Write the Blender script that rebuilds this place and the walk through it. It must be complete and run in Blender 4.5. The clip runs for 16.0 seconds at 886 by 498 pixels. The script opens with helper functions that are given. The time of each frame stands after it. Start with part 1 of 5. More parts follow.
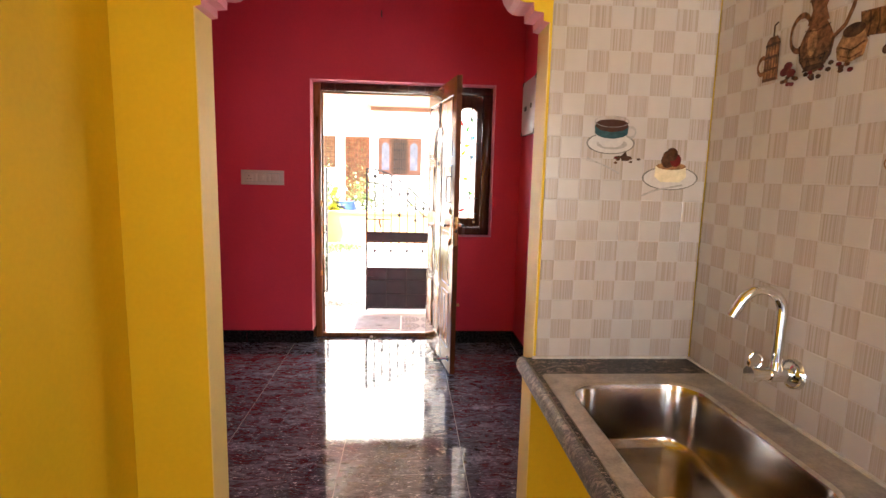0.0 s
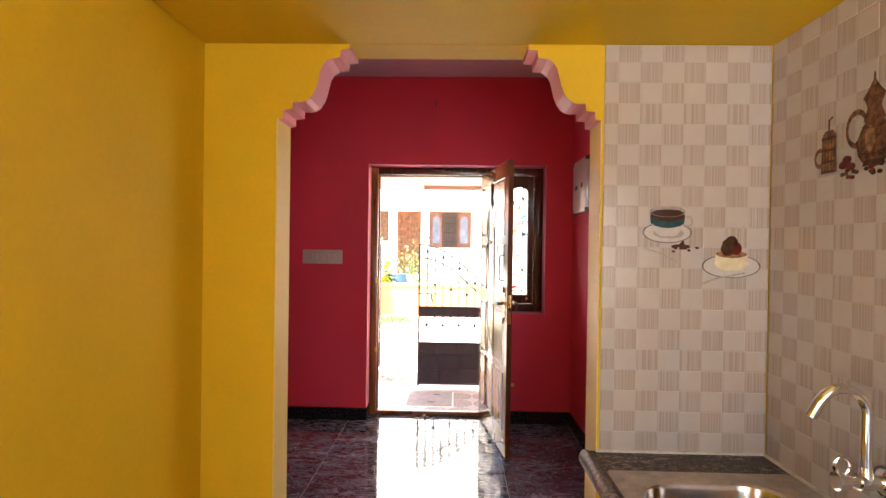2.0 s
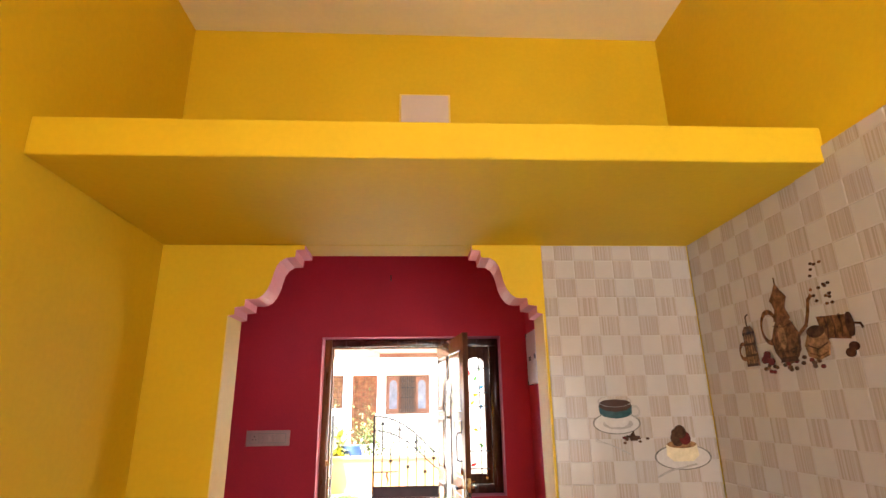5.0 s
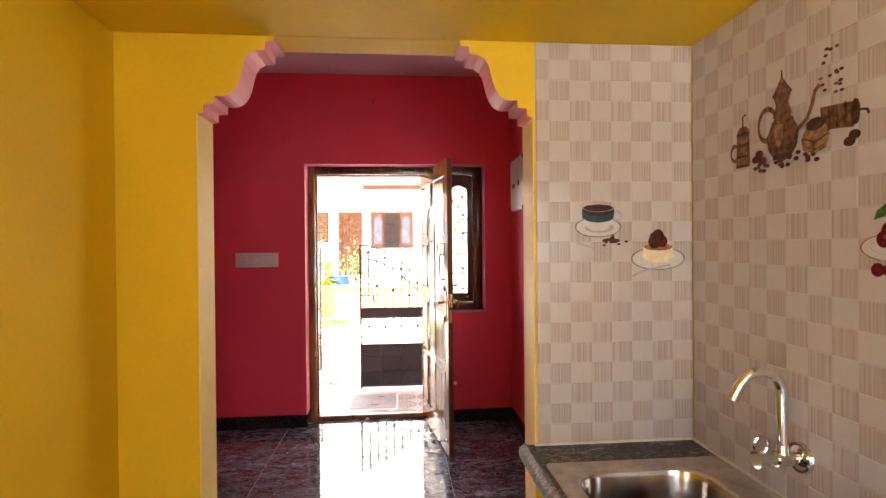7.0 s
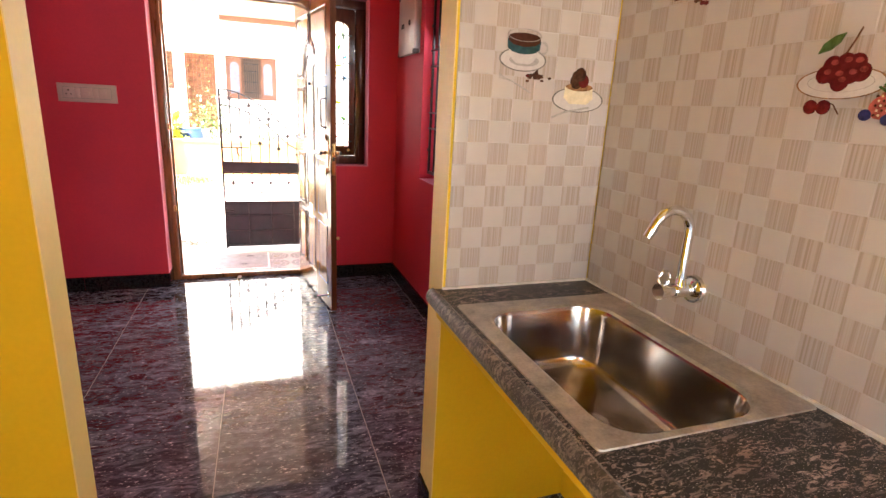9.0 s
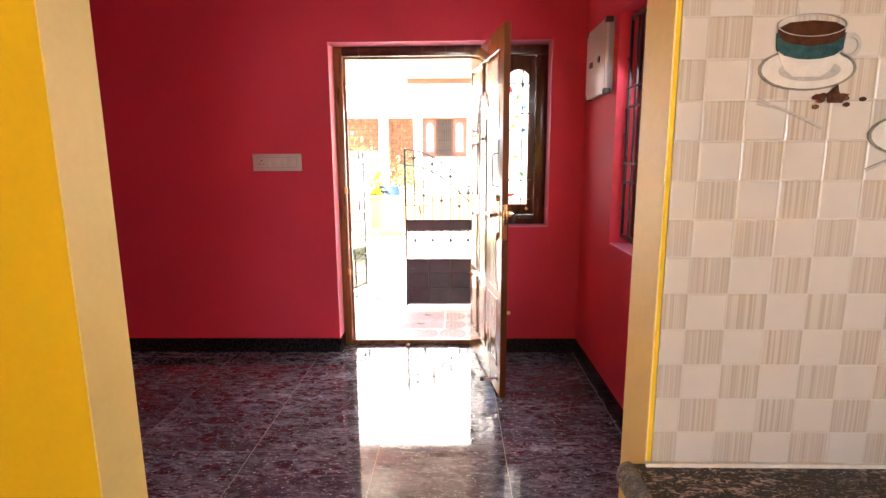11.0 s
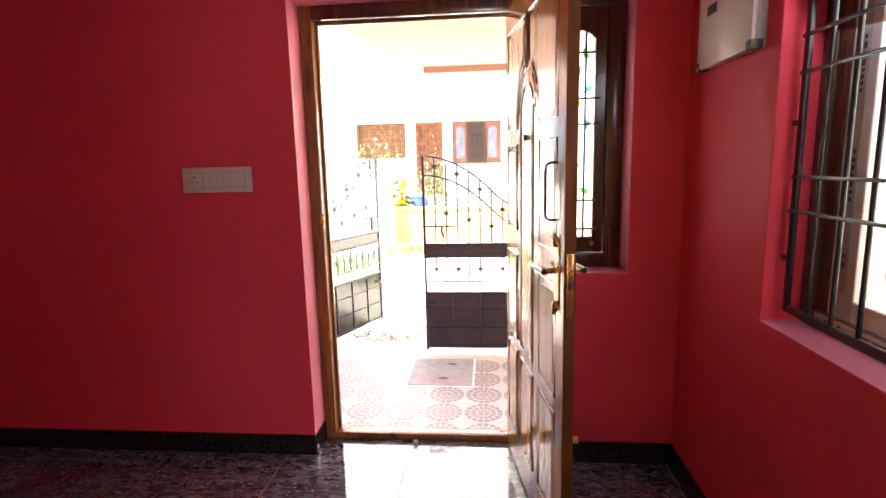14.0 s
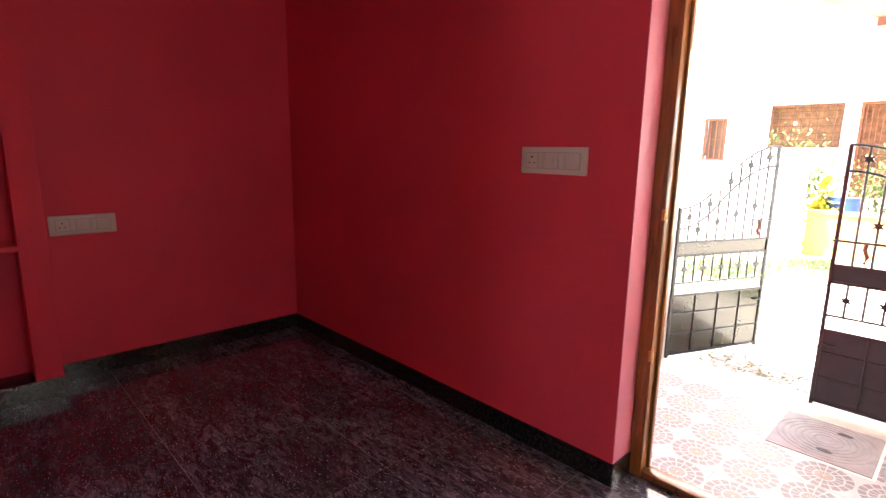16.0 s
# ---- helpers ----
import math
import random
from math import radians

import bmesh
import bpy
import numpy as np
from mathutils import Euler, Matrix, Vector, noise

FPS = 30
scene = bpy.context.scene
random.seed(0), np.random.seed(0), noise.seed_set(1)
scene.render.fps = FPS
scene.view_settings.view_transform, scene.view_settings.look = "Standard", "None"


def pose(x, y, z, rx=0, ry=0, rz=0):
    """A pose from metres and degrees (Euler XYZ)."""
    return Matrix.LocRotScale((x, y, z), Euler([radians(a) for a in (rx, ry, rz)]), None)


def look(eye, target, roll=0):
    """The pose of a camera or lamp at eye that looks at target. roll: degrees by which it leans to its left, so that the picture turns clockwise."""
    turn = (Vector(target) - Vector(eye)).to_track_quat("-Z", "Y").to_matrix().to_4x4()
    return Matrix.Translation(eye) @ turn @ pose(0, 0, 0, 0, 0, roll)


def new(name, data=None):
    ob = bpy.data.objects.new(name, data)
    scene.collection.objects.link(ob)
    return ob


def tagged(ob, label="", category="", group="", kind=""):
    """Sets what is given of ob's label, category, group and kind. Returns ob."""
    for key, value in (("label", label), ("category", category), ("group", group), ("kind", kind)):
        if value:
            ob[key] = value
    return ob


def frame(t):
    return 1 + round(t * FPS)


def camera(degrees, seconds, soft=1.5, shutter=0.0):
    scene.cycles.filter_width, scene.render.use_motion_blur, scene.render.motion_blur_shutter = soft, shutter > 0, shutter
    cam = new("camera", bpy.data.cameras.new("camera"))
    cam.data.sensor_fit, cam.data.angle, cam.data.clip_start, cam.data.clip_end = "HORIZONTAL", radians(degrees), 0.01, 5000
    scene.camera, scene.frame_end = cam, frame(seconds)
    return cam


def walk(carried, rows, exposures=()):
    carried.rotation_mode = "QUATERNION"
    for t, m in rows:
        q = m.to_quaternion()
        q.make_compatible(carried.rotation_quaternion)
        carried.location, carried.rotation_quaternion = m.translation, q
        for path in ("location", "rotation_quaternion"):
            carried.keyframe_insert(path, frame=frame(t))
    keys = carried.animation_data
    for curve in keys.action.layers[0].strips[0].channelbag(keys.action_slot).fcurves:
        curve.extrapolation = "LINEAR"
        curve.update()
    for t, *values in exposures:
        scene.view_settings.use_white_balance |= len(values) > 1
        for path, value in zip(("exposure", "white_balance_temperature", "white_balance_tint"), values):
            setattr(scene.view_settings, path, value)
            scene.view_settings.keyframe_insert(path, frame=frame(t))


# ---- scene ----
cam = camera(81.3, 16.0)
PATH = [
    (0, (0.259, -0.017, 1.421), (0.402, 1.958, 1.14), 1.4),
    (0.5, (0.218, -0.029, 1.407), (0.049, 1.929, 1.04), 1.1),
    (1, (0.215, -0.029, 1.409), (0.027, 1.929, 1.047), 1.3),
    (1.5, (0.228, -0.045, 1.442), (0.117, 1.939, 1.216), 1.3),
    (2, (0.228, -0.061, 1.481), (0.176, 1.939, 1.467), 0.8),
    (2.5, (0.233, -0.055, 1.531), (0.215, 1.934, 1.738), 0.5),
    (3, (0.233, -0.081, 1.564), (0.239, 1.873, 1.989), 0.1),
    (3.2, (0.24, -0.106, 1.567), (0.251, 1.832, 2.064), -0.3),
    (5.3, (0.252, -0.109, 1.584), (0.365, 1.799, 2.171), -0.8),
    (5.5, (0.252, -0.098, 1.576), (0.366, 1.834, 2.079), -0.7),
    (6, (0.253, -0.076, 1.542), (0.383, 1.896, 1.846), -0.8),
    (6.5, (0.254, -0.054, 1.51), (0.406, 1.936, 1.642), -0.6),
    (7, (0.252, -0.033, 1.476), (0.42, 1.959, 1.463), -0.5),
    (7.5, (0.266, -0.003, 1.441), (0.583, 1.968, 1.321), -0.0),
    (8, (0.223, 0.057, 1.43), (0.779, 1.963, 1.185), 0.9),
    (8.5, (0.174, 0.113, 1.394), (0.855, 1.947, 0.977), 2.2),
    (9, (0.157, 0.137, 1.379), (0.813, 1.954, 0.862), 3.0),
    (9.5, (0.167, 0.204, 1.37), (0.625, 2.078, 0.842), 2.5),
    (10, (0.243, 0.345, 1.385), (0.433, 2.285, 0.937), 0.8),
    (10.2, (0.27, 0.393, 1.386), (0.384, 2.347, 0.973), 0.4),
    (12.3, (0.363, 1.221, 1.426), (0.266, 3.194, 1.113), -0.6),
    (12.5, (0.371, 1.285, 1.42), (0.285, 3.261, 1.121), -0.5),
    (13, (0.338, 1.524, 1.425), (0.382, 3.502, 1.137), -0.2),
    (13.5, (0.319, 1.704, 1.425), (0.355, 3.682, 1.133), -0.5),
    (14, (0.357, 1.943, 1.422), (0.177, 3.908, 1.095), -1.4),
    (14.5, (0.347, 2.133, 1.411), (-0.06, 4.059, 1.055), -1.4),
    (15, (0.332, 2.248, 1.416), (-0.362, 4.089, 1.06), -0.4),
    (15.5, (0.392, 2.333, 1.416), (-0.7, 3.97, 1.061), 0.3),
    (16, (0.413, 2.352, 1.408), (-1.007, 3.71, 1.033), 0.9),
]
EXPOSURES = [(0.0, 3.55), (1.5, 3.4), (6.5, 3.42), (8.5, 3.8), (10.0, 3.85), (12.5, 4.15), (13.5, 3.55), (14.0, 3.45), (14.5, 3.8), (15.0, 3.75), (16.0, 3.45)]
walk(cam, [(t, look(eye, target, roll)) for t, eye, target, roll in PATH], EXPOSURES)
import itertools

# ---- world, sun, lights ----
SUN_EL, SUN_AZ = 67.0, 216.0
world = bpy.data.worlds.new("sky")
scene.world = world
world.use_nodes = True
wn = world.node_tree.nodes
sky = wn.new("ShaderNodeTexSky")
sky.sky_type = "NISHITA"
sky.sun_disc = False
sky.dust_density, sky.air_density, sky.ozone_density = 5.0, 0.8, 0.6
sky.sun_elevation = radians(SUN_EL)
sky.sun_rotation = radians(SUN_AZ)
wn["Background"].inputs["Strength"].default_value = 0.15
world.node_tree.links.new(sky.outputs["Color"], wn["Background"].inputs["Color"])

sun_data = bpy.data.lights.new("sun", "SUN")
sun_data.energy, sun_data.angle, sun_data.color = 5.0, radians(0.5), (1.0, 0.95, 0.87)
sun_ob = new("sun", sun_data)
az, el = radians(SUN_AZ), radians(SUN_EL)
sun_dir = Vector((math.sin(az) * math.cos(el), math.cos(az) * math.cos(el), math.sin(el)))
sun_ob.matrix_world = look(sun_dir * 30, (0, 0, 0))


def window_light(name, eye, target, w, h, watts, colour=(0.86, 0.94, 1.0)):
    d = bpy.data.lights.new(name, "AREA")
    d.shape, d.size, d.size_y, d.energy, d.color = "RECTANGLE", w, h, watts, colour
    ob = new(name, d)
    ob.matrix_world = look(eye, target)
    return ob


window_light("sky_light_east_window", (1.46, 2.96, 1.55), (0.5, 2.96, 0.85), 1.1, 1.1, 1.6, (0.95, 0.96, 1.0))
window_light("sky_light_kitchen_window", (0.76, -1.93, 1.50), (0.76, 1.0, 1.10), 0.72, 0.95, 2.2, (0.80, 0.92, 1.0))
# added fill for the low right side; its opening is unseen and assumed
window_light("fill_light_side_opening", (-0.72, -0.95, 0.72), (1.0, -0.80, 0.45), 0.76, 1.30, 0.62, (0.80, 0.92, 1.0))
window_light("sky_light_side_light", (0.70, 4.50, 1.53), (0.70, 3.0, 1.40), 0.27, 0.90, 0.1, (0.98, 0.97, 1.0))


# ---- materials ----
def srgb(r, g, b):
    return tuple(((c / 255) / 12.92 if c <= 10 else (((c / 255) + 0.055) / 1.055) ** 2.4) for c in (r, g, b))


def mat(name, colour, rough=0.6, metal=0.0, vary=0.08, scale=6.0, fine=120.0, bump=0.1, coat=0.0, spec=0.5, stretch=(1, 1, 1), rough_vary=0.08, dark=None, alpha_mix=None, random_tone=0.0):
    """A procedural surface: base colour broken up at two scales, with a fine relief."""
    m = bpy.data.materials.new(name)
    m.use_nodes = True
    n, l = m.node_tree.nodes, m.node_tree.links
    p = n["Principled BSDF"]
    p.inputs["Metallic"].default_value = metal
    p.inputs["Coat Weight"].default_value = coat
    p.inputs["Coat Roughness"].default_value = 0.08
    p.inputs["Specular IOR Level"].default_value = spec
    co = n.new("ShaderNodeTexCoord")
    mp = n.new("ShaderNodeMapping")
    mp.inputs["Scale"].default_value = stretch
    l.new(co.outputs["Object"], mp.inputs["Vector"])
    big = n.new("ShaderNodeTexNoise")
    big.inputs["Scale"].default_value, big.inputs["Detail"].default_value = scale, 5
    small = n.new("ShaderNodeTexNoise")
    small.inputs["Scale"].default_value, small.inputs["Detail"].default_value = fine, 3
    l.new(mp.outputs["Vector"], big.inputs["Vector"])
    l.new(mp.outputs["Vector"], small.inputs["Vector"])
    add = n.new("ShaderNodeMath")
    add.operation = "MULTIPLY_ADD"
    add.inputs[1].default_value = 0.4
    l.new(small.outputs["Fac"], add.inputs[0])
    l.new(big.outputs["Fac"], add.inputs[2])
    rng = n.new("ShaderNodeMapRange")
    rng.inputs["From Min"].default_value, rng.inputs["From Max"].default_value = 0.45, 0.95
    l.new(add.outputs[0], rng.inputs["Value"])
    mix = n.new("ShaderNodeMix")
    mix.data_type = "RGBA"
    lo = dark if dark else tuple(c * (1 - 2 * vary) for c in colour)
    hi = colour if dark else tuple(min(1, c * (1 + vary)) for c in colour)
    mix.inputs[6].default_value, mix.inputs[7].default_value = (*lo, 1), (*hi, 1)
    l.new(rng.outputs[0], mix.inputs[0])
    out = mix.outputs[2]
    if random_tone:
        info = n.new("ShaderNodeObjectInfo")
        tone = n.new("ShaderNodeMapRange")
        tone.inputs["To Min"].default_value, tone.inputs["To Max"].default_value = 1 - random_tone, 1 + random_tone
        l.new(info.outputs["Random"], tone.inputs["Value"])
        mul = n.new("ShaderNodeMix")
        mul.data_type, mul.blend_type = "RGBA", "MULTIPLY"
        mul.inputs[0].default_value = 1
        l.new(out, mul.inputs[6])
        l.new(tone.outputs[0], mul.inputs[7])
        out = mul.outputs[2]
    l.new(out, p.inputs["Base Color"])
    rr = n.new("ShaderNodeMapRange")
    rr.inputs["To Min"].default_value, rr.inputs["To Max"].default_value = max(0.02, rough - rough_vary), min(1, rough + rough_vary)
    l.new(big.outputs["Fac"], rr.inputs["Value"])
    l.new(rr.outputs[0], p.inputs["Roughness"])
    if bump:
        bp = n.new("ShaderNodeBump")
        bp.inputs["Strength"].default_value, bp.inputs["Distance"].default_value = bump, 0.003
        l.new(add.outputs[0], bp.inputs["Height"])
        l.new(bp.outputs["Normal"], p.inputs["Normal"])
    return m


YELLOW = mat("yellow_wall_paint", (0.67, 0.424, 0.012), 0.6, spec=0.3, vary=0.05, scale=2.0, fine=60, bump=0.12)
CREAM = mat("cream_yellow_paint", (0.78, 0.58, 0.20), 0.5, vary=0.04, scale=3.0, fine=60, bump=0.1)
RED = mat("crimson_wall_paint", (0.68, 0.051, 0.094), 0.6, spec=0.25, vary=0.05, scale=1.6, fine=70, bump=0.12)
PINK = mat("light_pink_paint", (0.78, 0.30, 0.36), 0.5, vary=0.05, scale=4, fine=60, bump=0.1)
LITREVEAL = mat("daylit_reveal_pink", (0.66, 0.19, 0.29), 0.45, vary=0.05, scale=4, fine=60, bump=0.1)
MAUVE = mat("mauve_ceiling_paint", (0.62, 0.40, 0.50), 0.6, vary=0.04, scale=2, fine=50, bump=0.08)
CEILW = mat("cream_ceiling_paint", (0.80, 0.70, 0.50), 0.6, vary=0.04, scale=2, fine=50, bump=0.08)
WHITE = mat("white_plastic", (0.64, 0.52, 0.49), 0.35, vary=0.03, scale=8, fine=90, bump=0.02)
GREYP = mat("grey_plastic", (0.40, 0.37, 0.37), 0.4, vary=0.05, scale=8, fine=90, bump=0.02)
WHITEWASH = mat("white_outdoor_paint", (0.80, 0.78, 0.74), 0.8, vary=0.06, scale=1.5, fine=30, bump=0.2)
NEIGHBOUR = mat("cream_neighbour_paint", (0.38, 0.32, 0.21), 0.8, vary=0.08, scale=1.5, fine=30, bump=0.2)
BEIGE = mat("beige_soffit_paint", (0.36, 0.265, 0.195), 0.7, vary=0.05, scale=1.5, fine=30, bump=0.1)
SOFFITBRIGHT = mat("bright_soffit_cream", (0.84, 0.79, 0.71), 0.7, vary=0.05, scale=1.5, fine=30, bump=0.1)
ORANGE = mat("orange_outdoor_paint", (0.55, 0.27, 0.09), 0.7, vary=0.08, scale=2, fine=30, bump=0.2)
BACKLITWOOD = mat("backlit_varnished_wood", (0.085, 0.026, 0.014), 0.25, vary=0.25, scale=5, fine=60, bump=0.05, coat=0.5, stretch=(6, 6, 0.6))
DOORWOOD = mat("glossy_brown_door_wood", (0.36, 0.16, 0.042), 0.18, spec=0.4, vary=0.13, scale=4, fine=50, bump=0.04, coat=0.25, stretch=(8, 8, 0.5))
BRASS = mat("aged_brass", (0.62, 0.38, 0.16), 0.28, metal=1, vary=0.15, scale=20, fine=200, bump=0.05)
CHROME = mat("chrome", (0.78, 0.77, 0.75), 0.06, metal=1, vary=0.04, scale=20, fine=200, bump=0.0, rough_vary=0.03)
IRON = mat("black_painted_iron", (0.012, 0.011, 0.014), 0.35, vary=0.2, scale=12, fine=200, bump=0.05)
GATEGREY = mat("grey_painted_gate_sheet", (0.026, 0.029, 0.036), 0.55, spec=0.2, vary=0.2, scale=5, fine=100, bump=0.06)
SKIRT = mat("black_granite_skirting", (0.020, 0.019, 0.020), 0.18, vary=0.6, scale=60, fine=400, bump=0.02)


def granite(name, base, fleck, glint, rough, scale, stretch=(1, 1, 1), amount=0.56, coat=0.0, turn=0, detail=9, soft=0.16, spec=0.5):
    """Dark stone with streaky flecks at two sizes."""
    m = bpy.data.materials.new(name)
    m.use_nodes = True
    n, l = m.node_tree.nodes, m.node_tree.links
    p = n["Principled BSDF"]
    co = n.new("ShaderNodeTexCoord")
    mp = n.new("ShaderNodeMapping")
    mp.inputs["Scale"].default_value = stretch
    mp.inputs["Rotation"].default_value = (0, 0, radians(turn))
    info = n.new("ShaderNodeObjectInfo")
    shift = n.new("ShaderNodeVectorMath")
    shift.operation = "MULTIPLY_ADD"
    shift.inputs[1].default_value, shift.inputs[2].default_value = (37, 53, 11), (0, 0, 0)
    l.new(info.outputs["Random"], shift.inputs[0])
    l.new(shift.outputs[0], mp.inputs["Location"])
    l.new(co.outputs["Object"], mp.inputs["Vector"])
    a = n.new("ShaderNodeTexNoise")
    a.inputs["Scale"].default_value, a.inputs["Detail"].default_value, a.inputs["Distortion"].default_value = scale, detail, 1.2
    a.inputs["Roughness"].default_value = 0.75
    b = n.new("ShaderNodeTexNoise")
    b.inputs["Scale"].default_value, b.inputs["Detail"].default_value = scale * 4.5, 3
    c = n.new("ShaderNodeTexNoise")
    c.inputs["Scale"].default_value, c.inputs["Detail"].default_value = scale * 0.16, 3
    for t in (a, b, c):
        l.new(mp.outputs["Vector"], t.inputs["Vector"])
    r1 = n.new("ShaderNodeMapRange")
    r1.inputs["From Min"].default_value, r1.inputs["From Max"].default_value = amount - soft * 0.45, amount + soft
    l.new(a.outputs["Fac"], r1.inputs["Value"])
    r2 = n.new("ShaderNodeMapRange")
    r2.inputs["From Min"].default_value, r2.inputs["From Max"].default_value = 0.62, 0.72
    l.new(b.outputs["Fac"], r2.inputs["Value"])
    r3 = n.new("ShaderNodeMapRange")
    r3.inputs["From Min"].default_value, r3.inputs["From Max"].default_value = 0.35, 0.65
    r3.inputs["To Min"].default_value = 0.22
    l.new(c.outputs["Fac"], r3.inputs["Value"])
    f1 = n.new("ShaderNodeMath")
    f1.operation = "MULTIPLY"
    l.new(r1.outputs[0], f1.inputs[0])
    l.new(r3.outputs[0], f1.inputs[1])
    m1 = n.new("ShaderNodeMix")
    m1.data_type = "RGBA"
    m1.inputs[6].default_value, m1.inputs[7].default_value = (*base, 1), (*fleck, 1)
    l.new(f1.outputs[0], m1.inputs[0])
    m2 = n.new("ShaderNodeMix")
    m2.data_type = "RGBA"
    m2.inputs[7].default_value = (*glint, 1)
    l.new(m1.outputs[2], m2.inputs[6])
    l.new(r2.outputs[0], m2.inputs[0])
    l.new(m2.outputs[2], p.inputs["Base Color"])
    rr = n.new("ShaderNodeMapRange")
    rr.inputs["To Min"].default_value, rr.inputs["To Max"].default_value = rough * 0.7, rough * 1.4
    l.new(a.outputs["Fac"], rr.inputs["Value"])
    l.new(rr.outputs[0], p.inputs["Roughness"])
    p.inputs["Coat Weight"].default_value = coat
    p.inputs["Specular IOR Level"].default_value = spec
    return m


FLOORTILE = granite("polished_dark_floor_tile", (0.034, 0.031, 0.043), (0.36, 0.35, 0.45), (0.56, 0.54, 0.60), 0.045, 22, (0.5, 1.35, 1.0), 0.515, turn=22, spec=0.72)
GROUT = mat("grey_joint_filler", (0.36, 0.32, 0.32), 0.8, vary=0.1, scale=30, fine=200, bump=0.1)
COUNTER = granite("grey_brown_granite_worktop", (0.018, 0.014, 0.013), (0.44, 0.32, 0.28), (0.62, 0.54, 0.49), 0.34, 62, (0.6, 1.5, 1.0), 0.545, turn=-20, detail=3, soft=0.05, spec=0.22)


# ---- mesh helpers ----
def box(bm, x0, x1, y0, y1, z0, z1, bevel=0.0):
    g = bmesh.ops.create_cube(bm, size=1.0)
    bmesh.ops.scale(bm, vec=(x1 - x0, y1 - y0, z1 - z0), verts=g["verts"])
    bmesh.ops.translate(bm, vec=((x0 + x1) / 2, (y0 + y1) / 2, (z0 + z1) / 2), verts=g["verts"])
    if bevel:
        edges = {e for v in g["verts"] for e in v.link_edges}
        bmesh.ops.bevel(bm, geom=list(edges), offset=bevel, segments=2, profile=0.5, affect="EDGES")
    return g["verts"]


def rod(bm, a, b, r, segs=10, r2=None):
    a, b = Vector(a), Vector(b)
    d = b - a
    m = Matrix.Translation((a + b) / 2) @ d.to_track_quat("Z", "Y").to_matrix().to_4x4()
    bmesh.ops.create_cone(bm, cap_ends=True, segments=segs, radius1=r, radius2=r if r2 is None else r2, depth=d.length, matrix=m)


def sweep(bm, pts, r, segs=10, closed=False):
    """A round tube along a line of points."""
    pts = [Vector(p) for p in pts]
    rings = []
    for i, p in enumerate(pts):
        d = (pts[(i + 1) % len(pts)] - pts[i - 1]).normalized() if closed else (pts[min(i + 1, len(pts) - 1)] - pts[max(i - 1, 0)]).normalized()
        up = Vector((0, 0, 1)) if abs(d.z) < 0.95 else Vector((1, 0, 0))
        s = d.cross(up).normalized()
        u = s.cross(d)
        rad = r[i] if isinstance(r, (list, tuple)) else r
        rings.append([bm.verts.new(p + rad * (math.cos(k * math.tau / segs) * s + math.sin(k * math.tau / segs) * u)) for k in range(segs)])
    for a, b in zip(rings, rings[1:]):
        for k in range(segs):
            bm.faces.new((a[k], a[(k + 1) % segs], b[(k + 1) % segs], b[k]))
    if closed:
        for k in range(segs):
            bm.faces.new((rings[-1][k], rings[-1][(k + 1) % segs], rings[0][(k + 1) % segs], rings[0][k]))
    else:
        bm.faces.new(rings[0][::-1])
        bm.faces.new(rings[-1])


def prism(bm, outline, axis, lo, hi):
    """An outline in a plane, given depth along an axis: 'y' takes (x, z), 'x' takes (y, z), 'z' takes (x, y)."""
    def at(p, d):
        return {"y": (p[0], d, p[1]), "x": (d, p[0], p[1]), "z": (p[0], p[1], d)}[axis]
    a = [bm.verts.new(at(p, lo)) for p in outline]
    b = [bm.verts.new(at(p, hi)) for p in outline]
    bm.faces.new(a)
    bm.faces.new(b[::-1])
    k = len(a)
    for i in range(k):
        bm.faces.new((a[i], b[i], b[(i + 1) % k], a[(i + 1) % k]))


def mesh(name, bm, material, smooth=False):
    bmesh.ops.recalc_face_normals(bm, faces=bm.faces)
    me = bpy.data.meshes.new(name)
    bm.to_mesh(me)
    bm.free()
    for m in (material if isinstance(material, (list, tuple)) else (material,)):
        me.materials.append(m)
    if smooth:
        for p in me.polygons:
            p.use_smooth = True
        me.set_sharp_from_angle(angle=radians(35))
    return me


def part(name, bm, material, parent, label="", smooth=False):
    ob = new(name, mesh(name, bm, material, smooth))
    ob.parent = parent
    if label:
        ob["label"] = label
    return ob


def boxpart(name, dims, material, parent, label="", bevel=0.0):
    bm = bmesh.new()
    box(bm, *dims, bevel=bevel)
    return part(name, bm, material, parent, label, smooth=bevel > 0)


def thing(name, label, category, at=(0, 0, 0), group="", kind="", turn=0):
    ob = new(name)
    ob.matrix_world = pose(*at, 0, 0, turn)
    return tagged(ob, label, category, group, kind)


def setting(name, bm, material, label, category):
    return tagged(new(name, mesh(name, bm, material)), label, category, kind="structure")


# ---- plan ----
KX0, KX1, KY0, KY1, KZ = -0.565, 1.185, -1.70, 1.533, 2.94      # kitchen
LX0, LX1, LY0, LY1, LZ = -3.27, 1.195, 1.66, 4.262, 2.89        # living room
NY = 4.49                                                       # outer face of the front wall
DX0, DX1, DTOP, WX1, WSILL = -0.519, 0.505, 2.156, 0.971, 0.917   # front door and side light
AX0, AX1, ASPRING, ATOP = -0.337, 0.668, 1.868, 2.10            # arch
EW = (2.34, 3.58, 0.914, 2.15)                                  # east window y0 y1 z0 z1
GZ = -0.42                                                      # porch ground


def wall(name, boxes, material, label):
    bm = bmesh.new()
    for b in boxes:
        box(bm, *b)
    return setting(name, bm, material, label, "wall")


